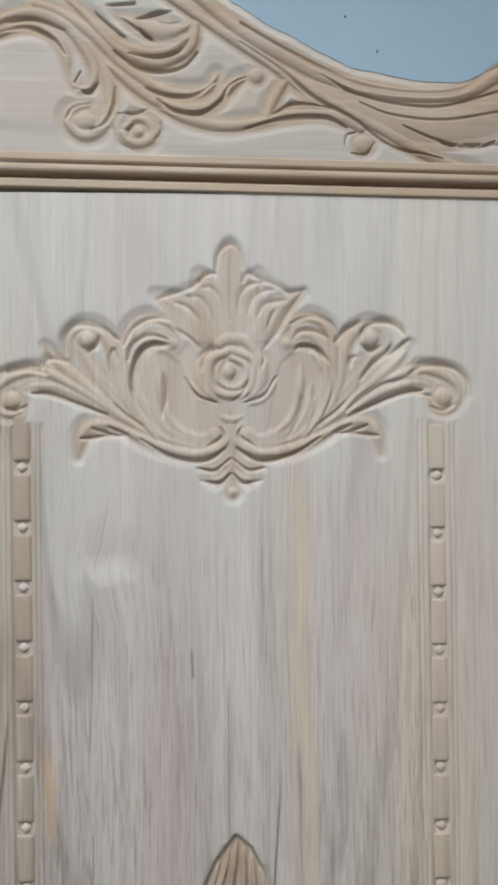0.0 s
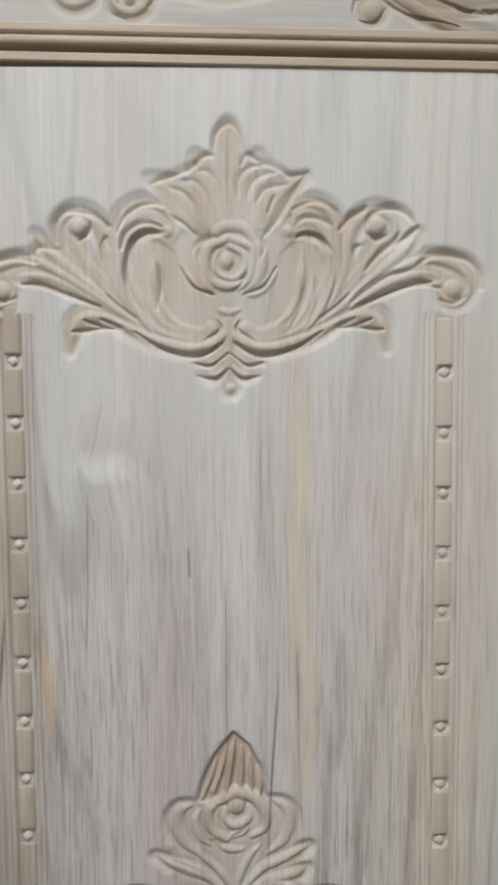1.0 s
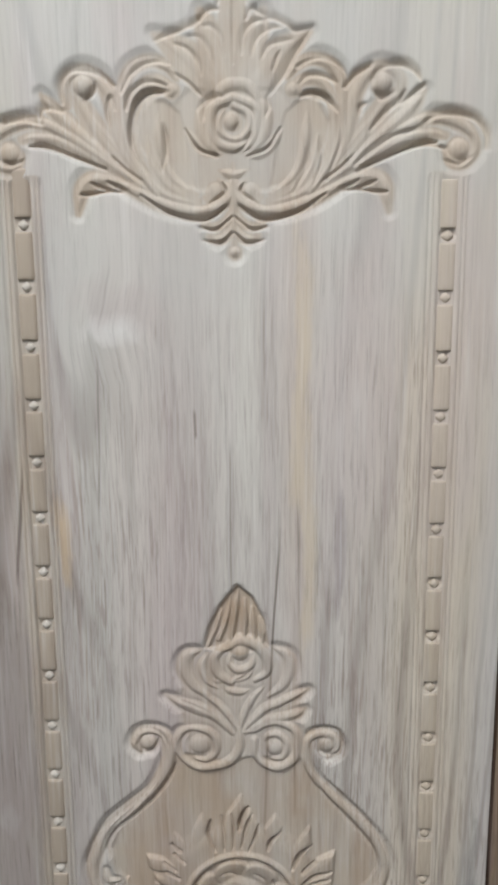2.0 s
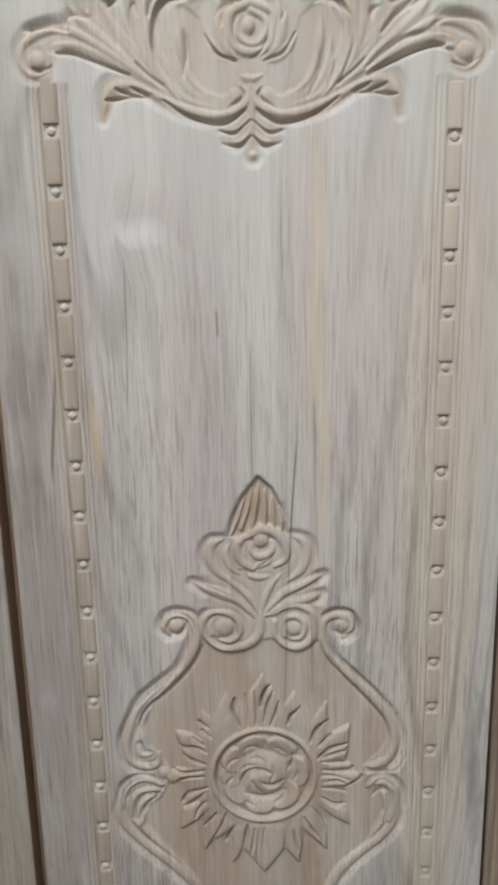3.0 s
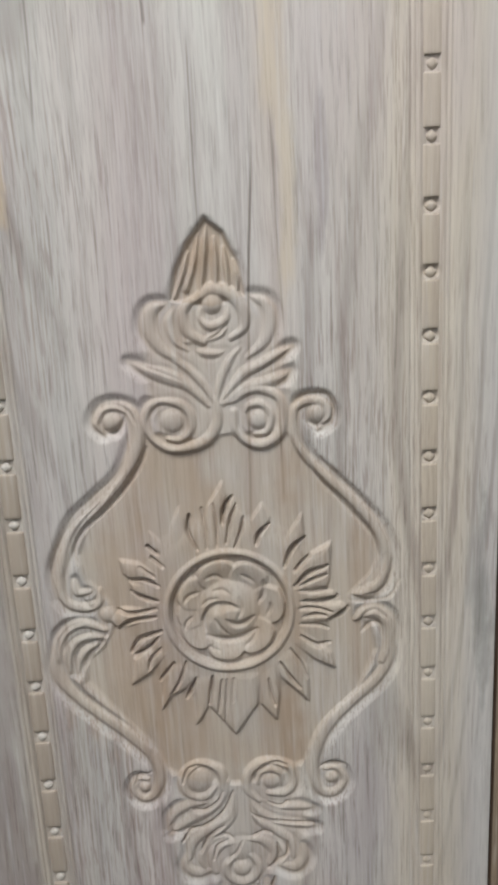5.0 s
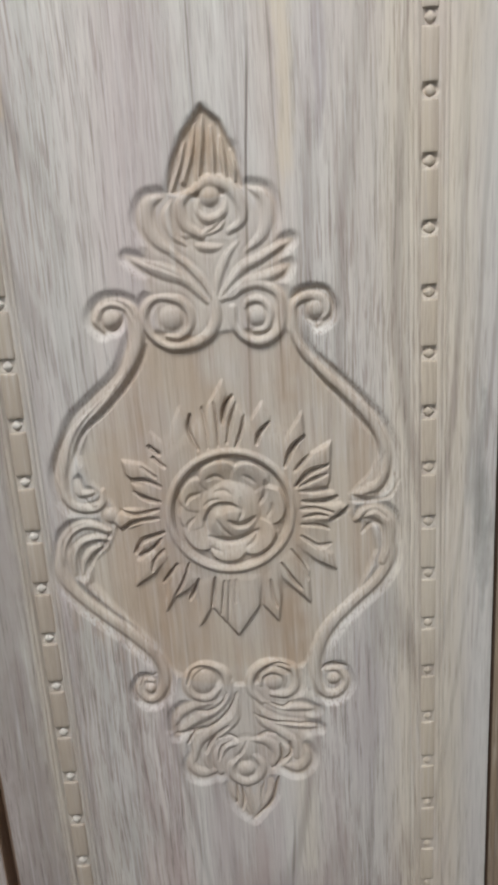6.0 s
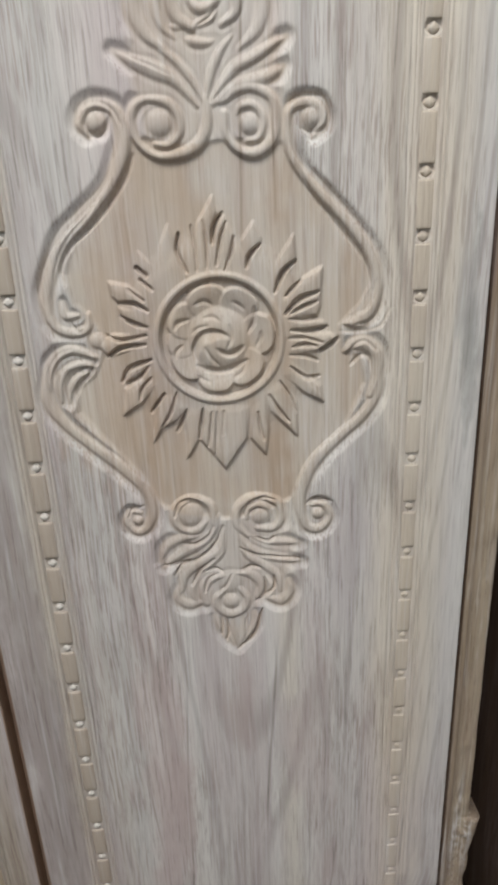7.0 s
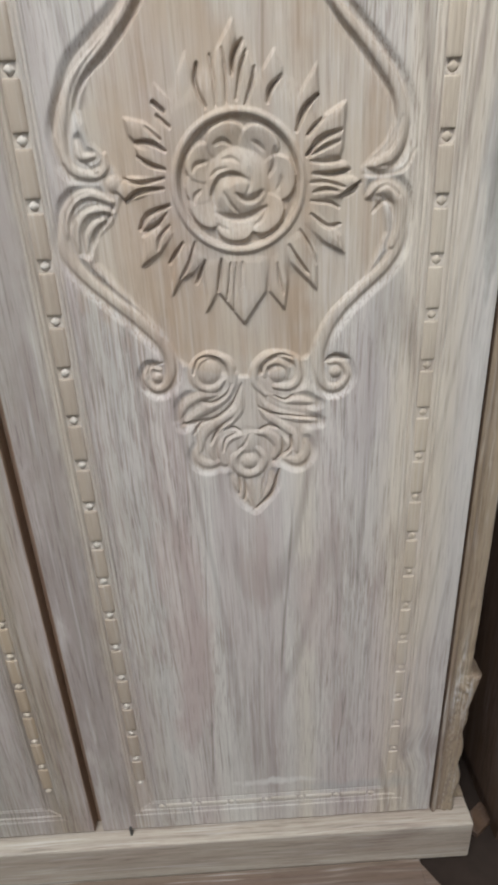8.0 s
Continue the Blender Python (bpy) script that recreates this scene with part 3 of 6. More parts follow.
def blade(group, name, top, pts, mirror=False):
    CURRENT[0].feature("blade", group, name, top, pts, mirror)


def knob(group, name, top, pts, mirror=False):
    CURRENT[0].feature("knob", group, name, top, pts, mirror)


def swell(group, name, top, pts, mirror=False):
    CURRENT[0].feature("swell", group, name, top, pts, mirror)


def plate(group, name, top, pts, drop=1.6):
    CURRENT[0].plate(group, name, top, pts, SUN, drop)


def cut(group, name, top, pts, mirror=False):
    CURRENT[0].feature("cut", group, name, top, pts, mirror)


def scoop(group, depth, pts):
    CURRENT[0].scoop(group, depth, pts)


def hollow(group, name, top, pts, mirror=False, edge=4.0):
    CURRENT[0].hollow(group, top, pts, mirror, edge)


SUN = (0.0, 967.0)
CURRENT = [door_carving]

# carved crest: shell, rosette, paired scrolls and leaves
hollow("carved_crest", "ground", -3.6, [(-84, 1703), (-71, 1724), (-57, 1723), (-42, 1713), (-36, 1688), (-29, 1649), (-49, 1652), (-69, 1672), (-80, 1684)], edge=9.0, mirror=True)
hollow("carved_crest", "ground", -2.8, [(-53, 1718), (-38, 1732), (40, 1732), (52, 1717), (55, 1683), (34, 1646), (-32, 1647), (-55, 1684)], edge=12.0)
rib("carved_crest", "scroll", 0.3, [(-177, 1679, 1.5), (-183, 1670, 4), (-194, 1669, 3.6), (-202, 1679, 3.6), (-200, 1690, 3.6), (-192, 1698, 5), (-180, 1703, 5), (-168, 1705, 5), (-154, 1702, 5), (-135, 1692, 5), (-116, 1680, 5), (-97, 1667, 4.5), (-75, 1652, 2.4)], mirror=True)
rib("carved_crest", "scroll", -0.9, [(-177, 1691, 2.5), (-166, 1693, 4), (-149, 1691, 4.5), (-130, 1683, 4.5), (-111, 1672, 4), (-90, 1660, 3.5), (-72, 1646, 2.5)], mirror=True)
knob("carved_crest", "boss", 1.6, [(-188, 1680, 9.5)], mirror=True)
leaf("carved_crest", "leaf", -0.2, [(-159, 1726, 0.8), (-149, 1714, 6), (-135, 1701, 7.5), (-118, 1687, 5.5), (-95, 1668, 2.5)], mirror=True)
rib("carved_crest", "curl", -0.4, [(-138, 1717, 3), (-139, 1732, 4.5), (-133, 1741, 5), (-121, 1744, 5), (-109, 1736, 6), (-101, 1722, 6.5), (-98, 1703, 6.5), (-93, 1684, 6), (-80, 1662, 4)], mirror=True)
knob("carved_crest", "boss", 2.6, [(-124, 1732, 9)], mirror=True)
leaf("carved_crest", "leaf", -1.3, [(-125, 1713, 1.5), (-115, 1703, 5), (-104, 1691, 5.5), (-88, 1671, 3.5), (-77, 1656, 2)], mirror=True)
swell("carved_crest", "leaf", -1.5, [(-130, 1725, 5), (-117, 1703, 8), (-102, 1682, 7), (-85, 1662, 3)], mirror=True)
rib("carved_crest", "horn", 0.4, [(-47, 1737, 2), (-55, 1747, 4), (-68, 1751, 4.5), (-82, 1746, 5), (-90, 1732, 5), (-92, 1713, 5), (-89, 1689, 5), (-80, 1667, 4.5), (-65, 1647, 3)], mirror=True)
rib("carved_crest", "horn", -0.9, [(-50, 1729, 3), (-59, 1735, 4.5), (-70, 1735, 4.5), (-79, 1728, 3.6), (-85, 1713, 4.5), (-84, 1689, 4.5), (-76, 1665, 4.5), (-59, 1647, 4), (-32, 1639, 2.5)], mirror=True)
knob("carved_crest", "boss", 0.0, [(-51, 1728, 6.5)], mirror=True)
leaf("carved_crest", "leaf", -1.2, [(-63, 1712, 1), (-62, 1693, 4.5), (-58, 1674, 3.6), (-50, 1658, 4), (-32, 1646, 1.5)], mirror=True)
rib("carved_crest", "leaf", -1.2, [(-72, 1693, 1.5), (-68, 1672, 3.5), (-55, 1653, 3.5), (-30, 1641, 2)], mirror=True)
rib("carved_crest", "stem", 0.3, [(-104, 1661, 2.5), (-83, 1649, 4.5), (-64, 1640, 5.5), (-44, 1634, 5.5), (-27, 1633, 4.4), (-11, 1638, 5), (-3, 1647, 3.2), (-3, 1656, 2.5)], mirror=True)
knob("carved_crest", "boss", -1.6, [(-16, 1649, 8)], mirror=True)
rib("carved_crest", "curl", -0.2, [(-13, 1658, 1.5), (-6, 1652, 3), (-8, 1643, 3.5), (-18, 1639, 3), (-25, 1644, 1.5)], mirror=True)
leaf("carved_crest", "leaf", -0.2, [(-78, 1649, 2.5), (-99, 1657, 4.4), (-117, 1659, 7), (-128, 1651, 6.5), (-132, 1632, 2)], mirror=True)
cut("carved_crest", "vein", 1.6, [(-130, 1647, 0.5), (-119, 1647, 1.5), (-106, 1650, 0.5)], mirror=True)
cut("carved_crest", "vein", 1.6, [(-121, 1656, 0.5), (-112, 1652, 1.2), (-104, 1650, 0.5)], mirror=True)
cut("carved_crest", "vein", 1.4, [(-107, 1657, 0.5), (-99, 1653, 1.2), (-90, 1648, 0.5)], mirror=True)
rib("carved_crest", "frill", -0.2, [(-2, 1634, 2), (-7, 1624, 4), (-15, 1620, 3.2), (-26, 1622, 1.5)], mirror=True)
rib("carved_crest", "frill", -0.4, [(-2, 1623, 2), (-6, 1614, 4), (-13, 1610, 4), (-22, 1612, 1.5)], mirror=True)
knob("carved_crest", "drop", 0.0, [(0, 1599, 5.5)])
leaf("carved_crest", "stem", -0.2, [(-1, 1671, 1.5), (-1, 1649, 3.5), (-0, 1625, 4), (0, 1602, 2)])
swell("carved_crest", "shell", -2.2, [(0, 1813, 3), (0, 1800, 8), (0, 1770, 12), (0, 1735, 13)])
swell("carved_crest", "shell", -2.2, [(-26, 1787, 3), (-20, 1772, 10), (-13, 1755, 12), (-7, 1735, 12)], mirror=True)
swell("carved_crest", "shell", -2.0, [(-65, 1771, 1), (-50, 1762, 8), (-35, 1751, 13), (-20, 1735, 13)], mirror=True)
cut("carved_crest", "vein", 1.2, [(0, 1803, 0.6), (0, 1775, 1.8), (0, 1748, 0.6)])
rib("carved_crest", "petal", -0.6, [(-14, 1718, 3), (-9, 1730, 6), (3, 1733, 6.5), (14, 1730, 6), (21, 1718, 3)])
rib("carved_crest", "petal", -0.7, [(-18, 1721, 2.5), (-26, 1710, 6), (-25, 1693, 6.5), (-16, 1681, 3.5)])
rib("carved_crest", "petal", -0.7, [(21, 1721, 2.5), (27, 1710, 6), (24, 1692, 6.5), (15, 1680, 2.8)])
leaf("carved_crest", "petal", -1.2, [(-40, 1700, 1), (-32, 1689, 4.5), (-23, 1680, 4), (-11, 1679, 2.5)])
leaf("carved_crest", "petal", -1.0, [(40, 1697, 1), (32, 1687, 5), (22, 1679, 5.5), (10, 1678, 2.5)])
rib("carved_crest", "rosette", -0.2, [(0, 1722, 4.5), (18, 1715, 4.5), (19, 1702, 4.5), (15, 1688, 4.5), (-0, 1683, 4.5), (-15, 1688, 4.5), (-19, 1702, 4.5), (-16, 1715, 4.5), (-1, 1722, 4.5)])
rib("carved_crest", "rosette", 0.3, [(0, 1716, 3.5), (11, 1710, 3.5), (13, 1700, 3.5), (7, 1691, 3.5), (-2, 1690, 2.8), (-11, 1696, 3), (-12, 1705, 2), (-8, 1713, 1.6)])
knob("carved_crest", "rosette", 0.2, [(-1, 1704, 8)])
cut("carved_crest", "fold", 1.5, [(15, 1695, 0.5), (9, 1684, 1.5), (1, 1679, 0.5)])
leaf("carved_crest", "sepal", -0.8, [(-13, 1666, 0.8), (-5, 1663, 4), (1, 1662, 4), (13, 1667, 1)])
cut("carved_crest", "fold", 3.2, [(-171, 1686, 0.7), (-157, 1686, 2.2), (-135, 1678, 1.4), (-107, 1667, 0.7)], mirror=True)
cut("carved_crest", "fold", 2.2, [(-102, 1677, 0.5), (-90, 1666, 1.2), (-77, 1657, 0.5)], mirror=True)
cut("carved_crest", "fold", 2.4, [(-130, 1647, 0.7), (-114, 1649, 1.2), (-93, 1650, 0.5)], mirror=True)
cut("carved_crest", "fold", 2.0, [(-120, 1656, 0.5), (-102, 1650, 1), (-90, 1648, 0.4)], mirror=True)
cut("carved_crest", "fold", 2.0, [(-106, 1657, 0.5), (-90, 1650, 1)], mirror=True)
cut("carved_crest", "fold", 3.0, [(-79, 1646, 0.7), (-55, 1632, 1.7), (-26, 1626, 2.2), (-6, 1637, 0.6)], mirror=True)
cut("carved_crest", "fold", 2.6, [(-30, 1620, 0.5), (-16, 1618, 1.7), (-2, 1628, 0.7)], mirror=True)
cut("carved_crest", "fold", 2.6, [(-27, 1609, 0.5), (-12, 1607, 1.7), (-2, 1615, 0.7)], mirror=True)
cut("carved_crest", "fold", 2.6, [(-41, 1699, 0.5), (-30, 1683, 1.7), (-14, 1677, 1)], mirror=True)
cut("carved_crest", "fold", 2.2, [(-10, 1656, 0.7), (-8, 1648, 1.7), (-21, 1639, 0.7)], mirror=True)
scoop("carved_crest", 3.8, [(-192, 1704, 8.0), (-174, 1706, 9.0), (-159, 1703, 4.0)])
scoop("carved_crest", 3.2, [(-161, 1705, 2.0), (-157, 1715, 8.0), (-142, 1713, 4.0)])
scoop("carved_crest", 4.1, [(-141, 1720, 3.0), (-141, 1734, 6.5), (-135, 1742, 7.0), (-126, 1744, 7.0), (-112, 1741, 5.6), (-99, 1732, 4.0)])
scoop("carved_crest", 4.1, [(-92, 1727, 3.2), (-85, 1740, 7.5), (-74, 1748, 7.5), (-62, 1750, 5.2), (-54, 1748, 2.5)])
scoop("carved_crest", 3.5, [(-89, 1714, 2.0), (-85, 1726, 4.5), (-76, 1733, 4.4), (-66, 1735, 4.0), (-55, 1732, 1.6)])
scoop("carved_crest", 6.8, [(-53, 1727, 1.6), (-64, 1729, 7.5), (-73, 1727, 9.5), (-81, 1720, 10.5), (-85, 1707, 8.0), (-86, 1691, 6.5), (-82, 1678, 2.8), (-73, 1664, 1.5)])
scoop("carved_crest", 3.5, [(-61, 1665, 1.5), (-57, 1678, 5.5), (-56, 1691, 5.5), (-59, 1703, 1.2)])
scoop("carved_crest", 3.5, [(-123, 1721, 1.5), (-115, 1728, 4.0), (-114, 1734, 1.5)])
scoop("carved_crest", 3.0, [(-103, 1701, 1.0), (-104, 1714, 3.2), (-101, 1723, 3.2), (-98, 1714, 1.5)])
scoop("carved_crest", 4.1, [(157, 1701, 3.0), (168, 1706, 7.5), (184, 1707, 9.0), (199, 1703, 7.2), (208, 1692, 5.6), (209, 1680, 3.0)])
scoop("carved_crest", 3.2, [(137, 1716, 2.0), (145, 1721, 5.2), (156, 1730, 3.0)])
scoop("carved_crest", 4.1, [(115, 1732, 2.4), (118, 1741, 6.5), (128, 1745, 6.0), (139, 1745, 7.5), (148, 1740, 6.0), (154, 1733, 1.6)])
scoop("carved_crest", 3.8, [(92, 1729, 4.0), (100, 1738, 6.0), (112, 1745, 4.5)])
scoop("carved_crest", 3.2, [(104, 1707, 0.8), (105, 1714, 4.0), (110, 1717, 0.8)])
scoop("carved_crest", 3.5, [(113, 1696, 2.0), (124, 1708, 5.0), (135, 1717, 5.0), (141, 1726, 1.5)])
scoop("carved_crest", 3.8, [(100, 1669, 2.0), (114, 1679, 5.5), (133, 1691, 4.4), (149, 1696, 1.6)])
scoop("carved_crest", 3.8, [(102, 1663, 2.0), (123, 1673, 5.0), (142, 1681, 5.5), (159, 1684, 4.0), (176, 1681, 2.0)])
scoop("carved_crest", 3.5, [(52, 1745, 3.0), (60, 1749, 5.5), (72, 1751, 5.2), (86, 1746, 3.6), (93, 1738, 1.5)])
scoop("carved_crest", 3.2, [(53, 1732, 1.5), (62, 1738, 5.0), (74, 1738, 5.0), (86, 1732, 1.2)])
scoop("carved_crest", 6.2, [(85, 1711, 1.6), (78, 1721, 5.5), (69, 1726, 7.0), (60, 1726, 5.5), (55, 1722, 1.2)])
scoop("carved_crest", 2.4, [(77, 1657, 1.0), (87, 1681, 2.8), (89, 1695, 3.5), (86, 1714, 0.8)])
scoop("carved_crest", 2.4, [(66, 1653, 1.0), (74, 1672, 3.5), (70, 1690, 0.8)])
scoop("carved_crest", 2.2, [(49, 1647, 1.0), (62, 1670, 3.5), (58, 1686, 0.8)])
scoop("carved_crest", 3.0, [(28, 1723, 1.5), (41, 1738, 8.0), (51, 1755, 7.0), (65, 1776, 1.0)])
scoop("carved_crest", 2.2, [(7, 1756, 2.0), (9, 1770, 6.5), (15, 1778, 5.2), (24, 1781, 3.0)])
scoop("carved_crest", 2.2, [(15, 1754, 1.6), (19, 1766, 6.5), (28, 1773, 6.5), (40, 1775, 2.5)])
scoop("carved_crest", 2.0, [(23, 1752, 2.0), (29, 1761, 5.5), (38, 1764, 4.4), (48, 1766, 1.6)])
scoop("carved_crest", 2.7, [(32, 1743, 0.8), (36, 1753, 2.4), (38, 1757, 1.0)])
scoop("carved_crest", 2.2, [(11, 1782, 3.0), (15, 1789, 4.8), (24, 1785, 3.2)])
scoop("carved_crest", 2.2, [(26, 1776, 1.6), (29, 1782, 6.5), (44, 1776, 5.5), (51, 1772, 4.0), (65, 1775, 1.5)])
scoop("carved_crest", 2.3, [(-65, 1766, 1.2), (-53, 1770, 5.5), (-37, 1775, 8.0), (-27, 1781, 5.5)])
scoop("carved_crest", 2.2, [(-27, 1782, 4.0), (-20, 1788, 5.2), (-12, 1789, 2.5)])
scoop("carved_crest", 2.0, [(-12, 1793, 2.5), (-9, 1807, 6.0), (0, 1814, 5.6), (7, 1809, 5.0), (11, 1794, 2.5)])
scoop("carved_crest", 1.6, [(-25, 1777, 1.5), (-17, 1776, 4.5), (-10, 1768, 3.6), (-7, 1754, 1.5)])
scoop("carved_crest", 1.6, [(-37, 1769, 1.5), (-27, 1768, 3.6), (-20, 1759, 4.5), (-15, 1747, 1.2)])
scoop("carved_crest", 2.4, [(-48, 1764, 1.2), (-38, 1760, 3.2), (-30, 1751, 4.0), (-26, 1740, 1.0)])
scoop("carved_crest", 3.0, [(-47, 1741, 0.8), (-37, 1734, 2.4), (-27, 1725, 1.0)])
scoop("carved_crest", 3.8, [(-26, 1704, 2.0), (-23, 1715, 8.0), (-16, 1722, 6.5), (-9, 1723, 2.0)])
scoop("carved_crest", 2.7, [(26, 1707, 1.0), (29, 1715, 3.0), (27, 1723, 1.0)])
scoop("carved_crest", 2.2, [(1, 1698, 0.8), (4, 1703, 2.5), (2, 1709, 0.8)])
scoop("carved_crest", 3.5, [(114, 1727, 0.8), (122, 1720, 4.0), (132, 1726, 1.0)])
scoop("carved_crest", 3.2, [(175, 1672, 1.0), (187, 1668, 3.2), (198, 1675, 1.0)])
scoop("carved_crest", 3.0, [(-192, 1674, 1.0), (-185, 1671, 3.5), (-175, 1676, 1.0)])

# carved finial: flame, rose, two leaves and spiral scrolls above the sun
hollow("carved_finial", "ground", -5.6, [(-1, 1303), (-17, 1284), (-28, 1262), (-33, 1240), (1, 1233), (29, 1241), (24, 1268), (13, 1291)])
hollow("carved_finial", "ground", -2.6, [(-60, 1190), (-45, 1225), (0, 1240), (45, 1225), (60, 1195), (50, 1160), (20, 1130), (-10, 1120), (-50, 1130)], edge=10.0)
leaf("carved_finial", "flame", 0.6, [(-16, 1277, 1), (-21, 1261, 2), (-29, 1242, 1.5)])
leaf("carved_finial", "flame", 0.6, [(-7, 1290, 0.8), (-11, 1270, 2), (-19, 1248, 2)])
leaf("carved_finial", "flame", 0.6, [(-0, 1297, 0.8), (-3, 1277, 3), (-7, 1249, 2)])
leaf("carved_finial", "flame", 0.6, [(6, 1288, 1), (6, 1269, 2.5), (5, 1249, 2)])
leaf("carved_finial", "flame", 0.6, [(13, 1280, 1), (14, 1264, 2.5), (15, 1248, 1.6)])
leaf("carved_finial", "flame", 0.6, [(20, 1270, 1), (22, 1257, 2.5), (22, 1246, 1.5)])
rib("carved_finial", "petal", -0.6, [(-36, 1238, 1.5), (-48, 1233, 6), (-51, 1219, 7.5), (-43, 1203, 6), (-29, 1192, 2.5)])
rib("carved_finial", "petal", -0.6, [(32, 1241, 1.5), (44, 1234, 5.5), (47, 1220, 6.5), (42, 1204, 5.5), (28, 1192, 2.5)])
rib("carved_finial", "petal", -0.7, [(-30, 1234, 2), (-35, 1223, 4.5), (-31, 1208, 3.6), (-21, 1200, 2)])
rib("carved_finial", "rose", 0.0, [(-13, 1239, 3), (1, 1247, 6), (16, 1243, 6), (26, 1230, 6), (26, 1216, 4.4), (15, 1208, 3)])
rib("carved_finial", "rose", 0.0, [(-15, 1240, 3), (-23, 1230, 5.2), (-20, 1215, 5.6), (-8, 1206, 4)])
rib("carved_finial", "rose", -0.1, [(-8, 1233, 2), (-9, 1225, 3.2), (-1, 1218, 4.5), (11, 1223, 4), (14, 1232, 2)])
knob("carved_finial", "rose", 0.8, [(1, 1236, 8.8)])
rib("carved_finial", "rose", -0.2, [(12, 1221, 1.5), (7, 1213, 4), (-5, 1208, 3)])
cut("carved_finial", "fold", 1.5, [(12, 1219, 0.5), (5, 1212, 1.5), (-4, 1208, 0.5)])
leaf("carved_finial", "sepal", -0.8, [(-27, 1209, 0.8), (-21, 1207, 3), (-15, 1206, 1.5)])
leaf("carved_finial", "sepal", -0.7, [(-15, 1200, 1), (-7, 1197, 4.5), (3, 1196, 3.6), (11, 1199, 1)])
leaf("carved_finial", "leaf", -0.2, [(-70, 1193, 0.8), (-55, 1185, 5.2), (-39, 1179, 7.5), (-23, 1171, 5.5), (-7, 1153, 2.5)])
leaf("carved_finial", "leaf", -0.2, [(65, 1199, 1), (53, 1193, 4.5), (38, 1185, 5.5), (23, 1178, 5.5), (5, 1158, 2.5)])
leaf("carved_finial", "leaf", -0.5, [(62, 1179, 1), (54, 1174, 5), (41, 1170, 6), (23, 1166, 5), (5, 1153, 2.5)])
rib("carved_finial", "leaf", -0.5, [(-38, 1196, 2), (-22, 1185, 4), (-10, 1171, 4), (-2, 1156, 2)])
rib("carved_finial", "leaf", -0.5, [(23, 1201, 1.6), (12, 1189, 4), (4, 1172, 4), (-0, 1155, 2)])
cut("carved_finial", "vein", 1.0, [(-61, 1190, 0.4), (-44, 1183, 1), (-27, 1175, 0.4)])
cut("carved_finial", "vein", 1.0, [(60, 1194, 0.5), (43, 1183, 1), (26, 1175, 0.4)])
rib("carved_finial", "spiral", 0.1, [(-0, 1160, 2.5), (0, 1140, 5), (-8, 1126, 5.5), (-23, 1119, 5), (-42, 1118, 3.6), (-56, 1128, 3.2), (-61, 1143, 4), (-56, 1155, 4), (-45, 1159, 3.2), (-31, 1156, 4.5), (-23, 1147, 4.5), (-23, 1134, 4), (-32, 1126, 3.5), (-43, 1127, 2)])
rib("carved_finial", "spiral", 0.1, [(4, 1155, 2.5), (15, 1157, 3.2), (23, 1163, 4.5), (37, 1165, 4.5), (52, 1157, 4.5), (55, 1142, 4.5), (52, 1127, 5), (39, 1118, 5), (25, 1120, 3.6), (15, 1132, 4), (14, 1147, 4)])
rib("carved_finial", "spiral", 0.2, [(24, 1147, 2), (28, 1152, 3.5), (38, 1152, 4), (45, 1142, 4), (41, 1129, 3.5), (31, 1127, 2)])
knob("carved_finial", "boss", 0.2, [(-38, 1142, 11)])
knob("carved_finial", "boss", 0.4, [(34, 1139, 9)])

# carved S-scroll frame round the sun, over a sunk ground
hollow("carved_frame", "ground", -4.6, [(-66, 1134), (-47, 1133), (-18, 1127), (11, 1130), (51, 1130), (68, 1124), (79, 1095), (109, 1067), (132, 1038), (139, 1011), (129, 992), (110, 974), (112, 956), (128, 947), (134, 920), (117, 880), (83, 846), (63, 807), (38, 794), (4, 787), (-17, 789), (-55, 799), (-68, 809), (-80, 835), (-111, 874), (-134, 906), (-132, 929), (-115, 942), (-103, 967), (-109, 984), (-125, 1004), (-130, 1029), (-120, 1055), (-93, 1080), (-76, 1104)], edge=9.0)
rib("carved_frame", "scroll", 0.3, [(-96, 1135, 2), (-101, 1144, 4), (-95, 1155, 4.5), (-83, 1157, 4.5), (-72, 1151, 5), (-68, 1134, 6), (-72, 1117, 6.5), (-85, 1095, 5.6), (-107, 1074, 7), (-127, 1056, 7), (-138, 1035, 5.6), (-147, 1011, 6), (-147, 991, 4)])
cut("carved_frame", "flute", 1.2, [(-79, 1107, 0.5), (-101, 1079, 1.5), (-122, 1058, 1.5), (-135, 1037, 1.5), (-143, 1008, 0.5)])
knob("carved_frame", "boss", 0.7, [(-88, 1144, 8.5)])
rib("carved_frame", "scroll", 0.2, [(65, 1138, 2.5), (66, 1148, 4), (77, 1153, 4.5), (89, 1150, 4.5), (94, 1139, 4), (86, 1130, 2.5)])
rib("carved_frame", "scroll", 0.2, [(64, 1142, 3), (65, 1121, 3.5), (74, 1104, 4), (92, 1084, 4.5), (114, 1062, 5), (133, 1038, 5.5), (141, 1016, 6), (140, 997, 5), (131, 986, 3.5), (118, 984, 1.5)])
knob("carved_frame", "boss", 0.6, [(84, 1142, 8.5)])
rib("carved_frame", "curl", 0.0, [(-148, 1009, 2.5), (-144, 987, 4.5), (-130, 979, 4.5), (-115, 983, 4), (-113, 995, 2)])
rib("carved_frame", "curl", -0.3, [(-135, 1005, 2), (-133, 994, 4.2), (-122, 994, 2.5)])
rib("carved_frame", "curl", 0.2, [(-157, 925, 2), (-155, 945, 4.5), (-145, 959, 4.5), (-130, 964, 4.5), (-112, 957, 3)])
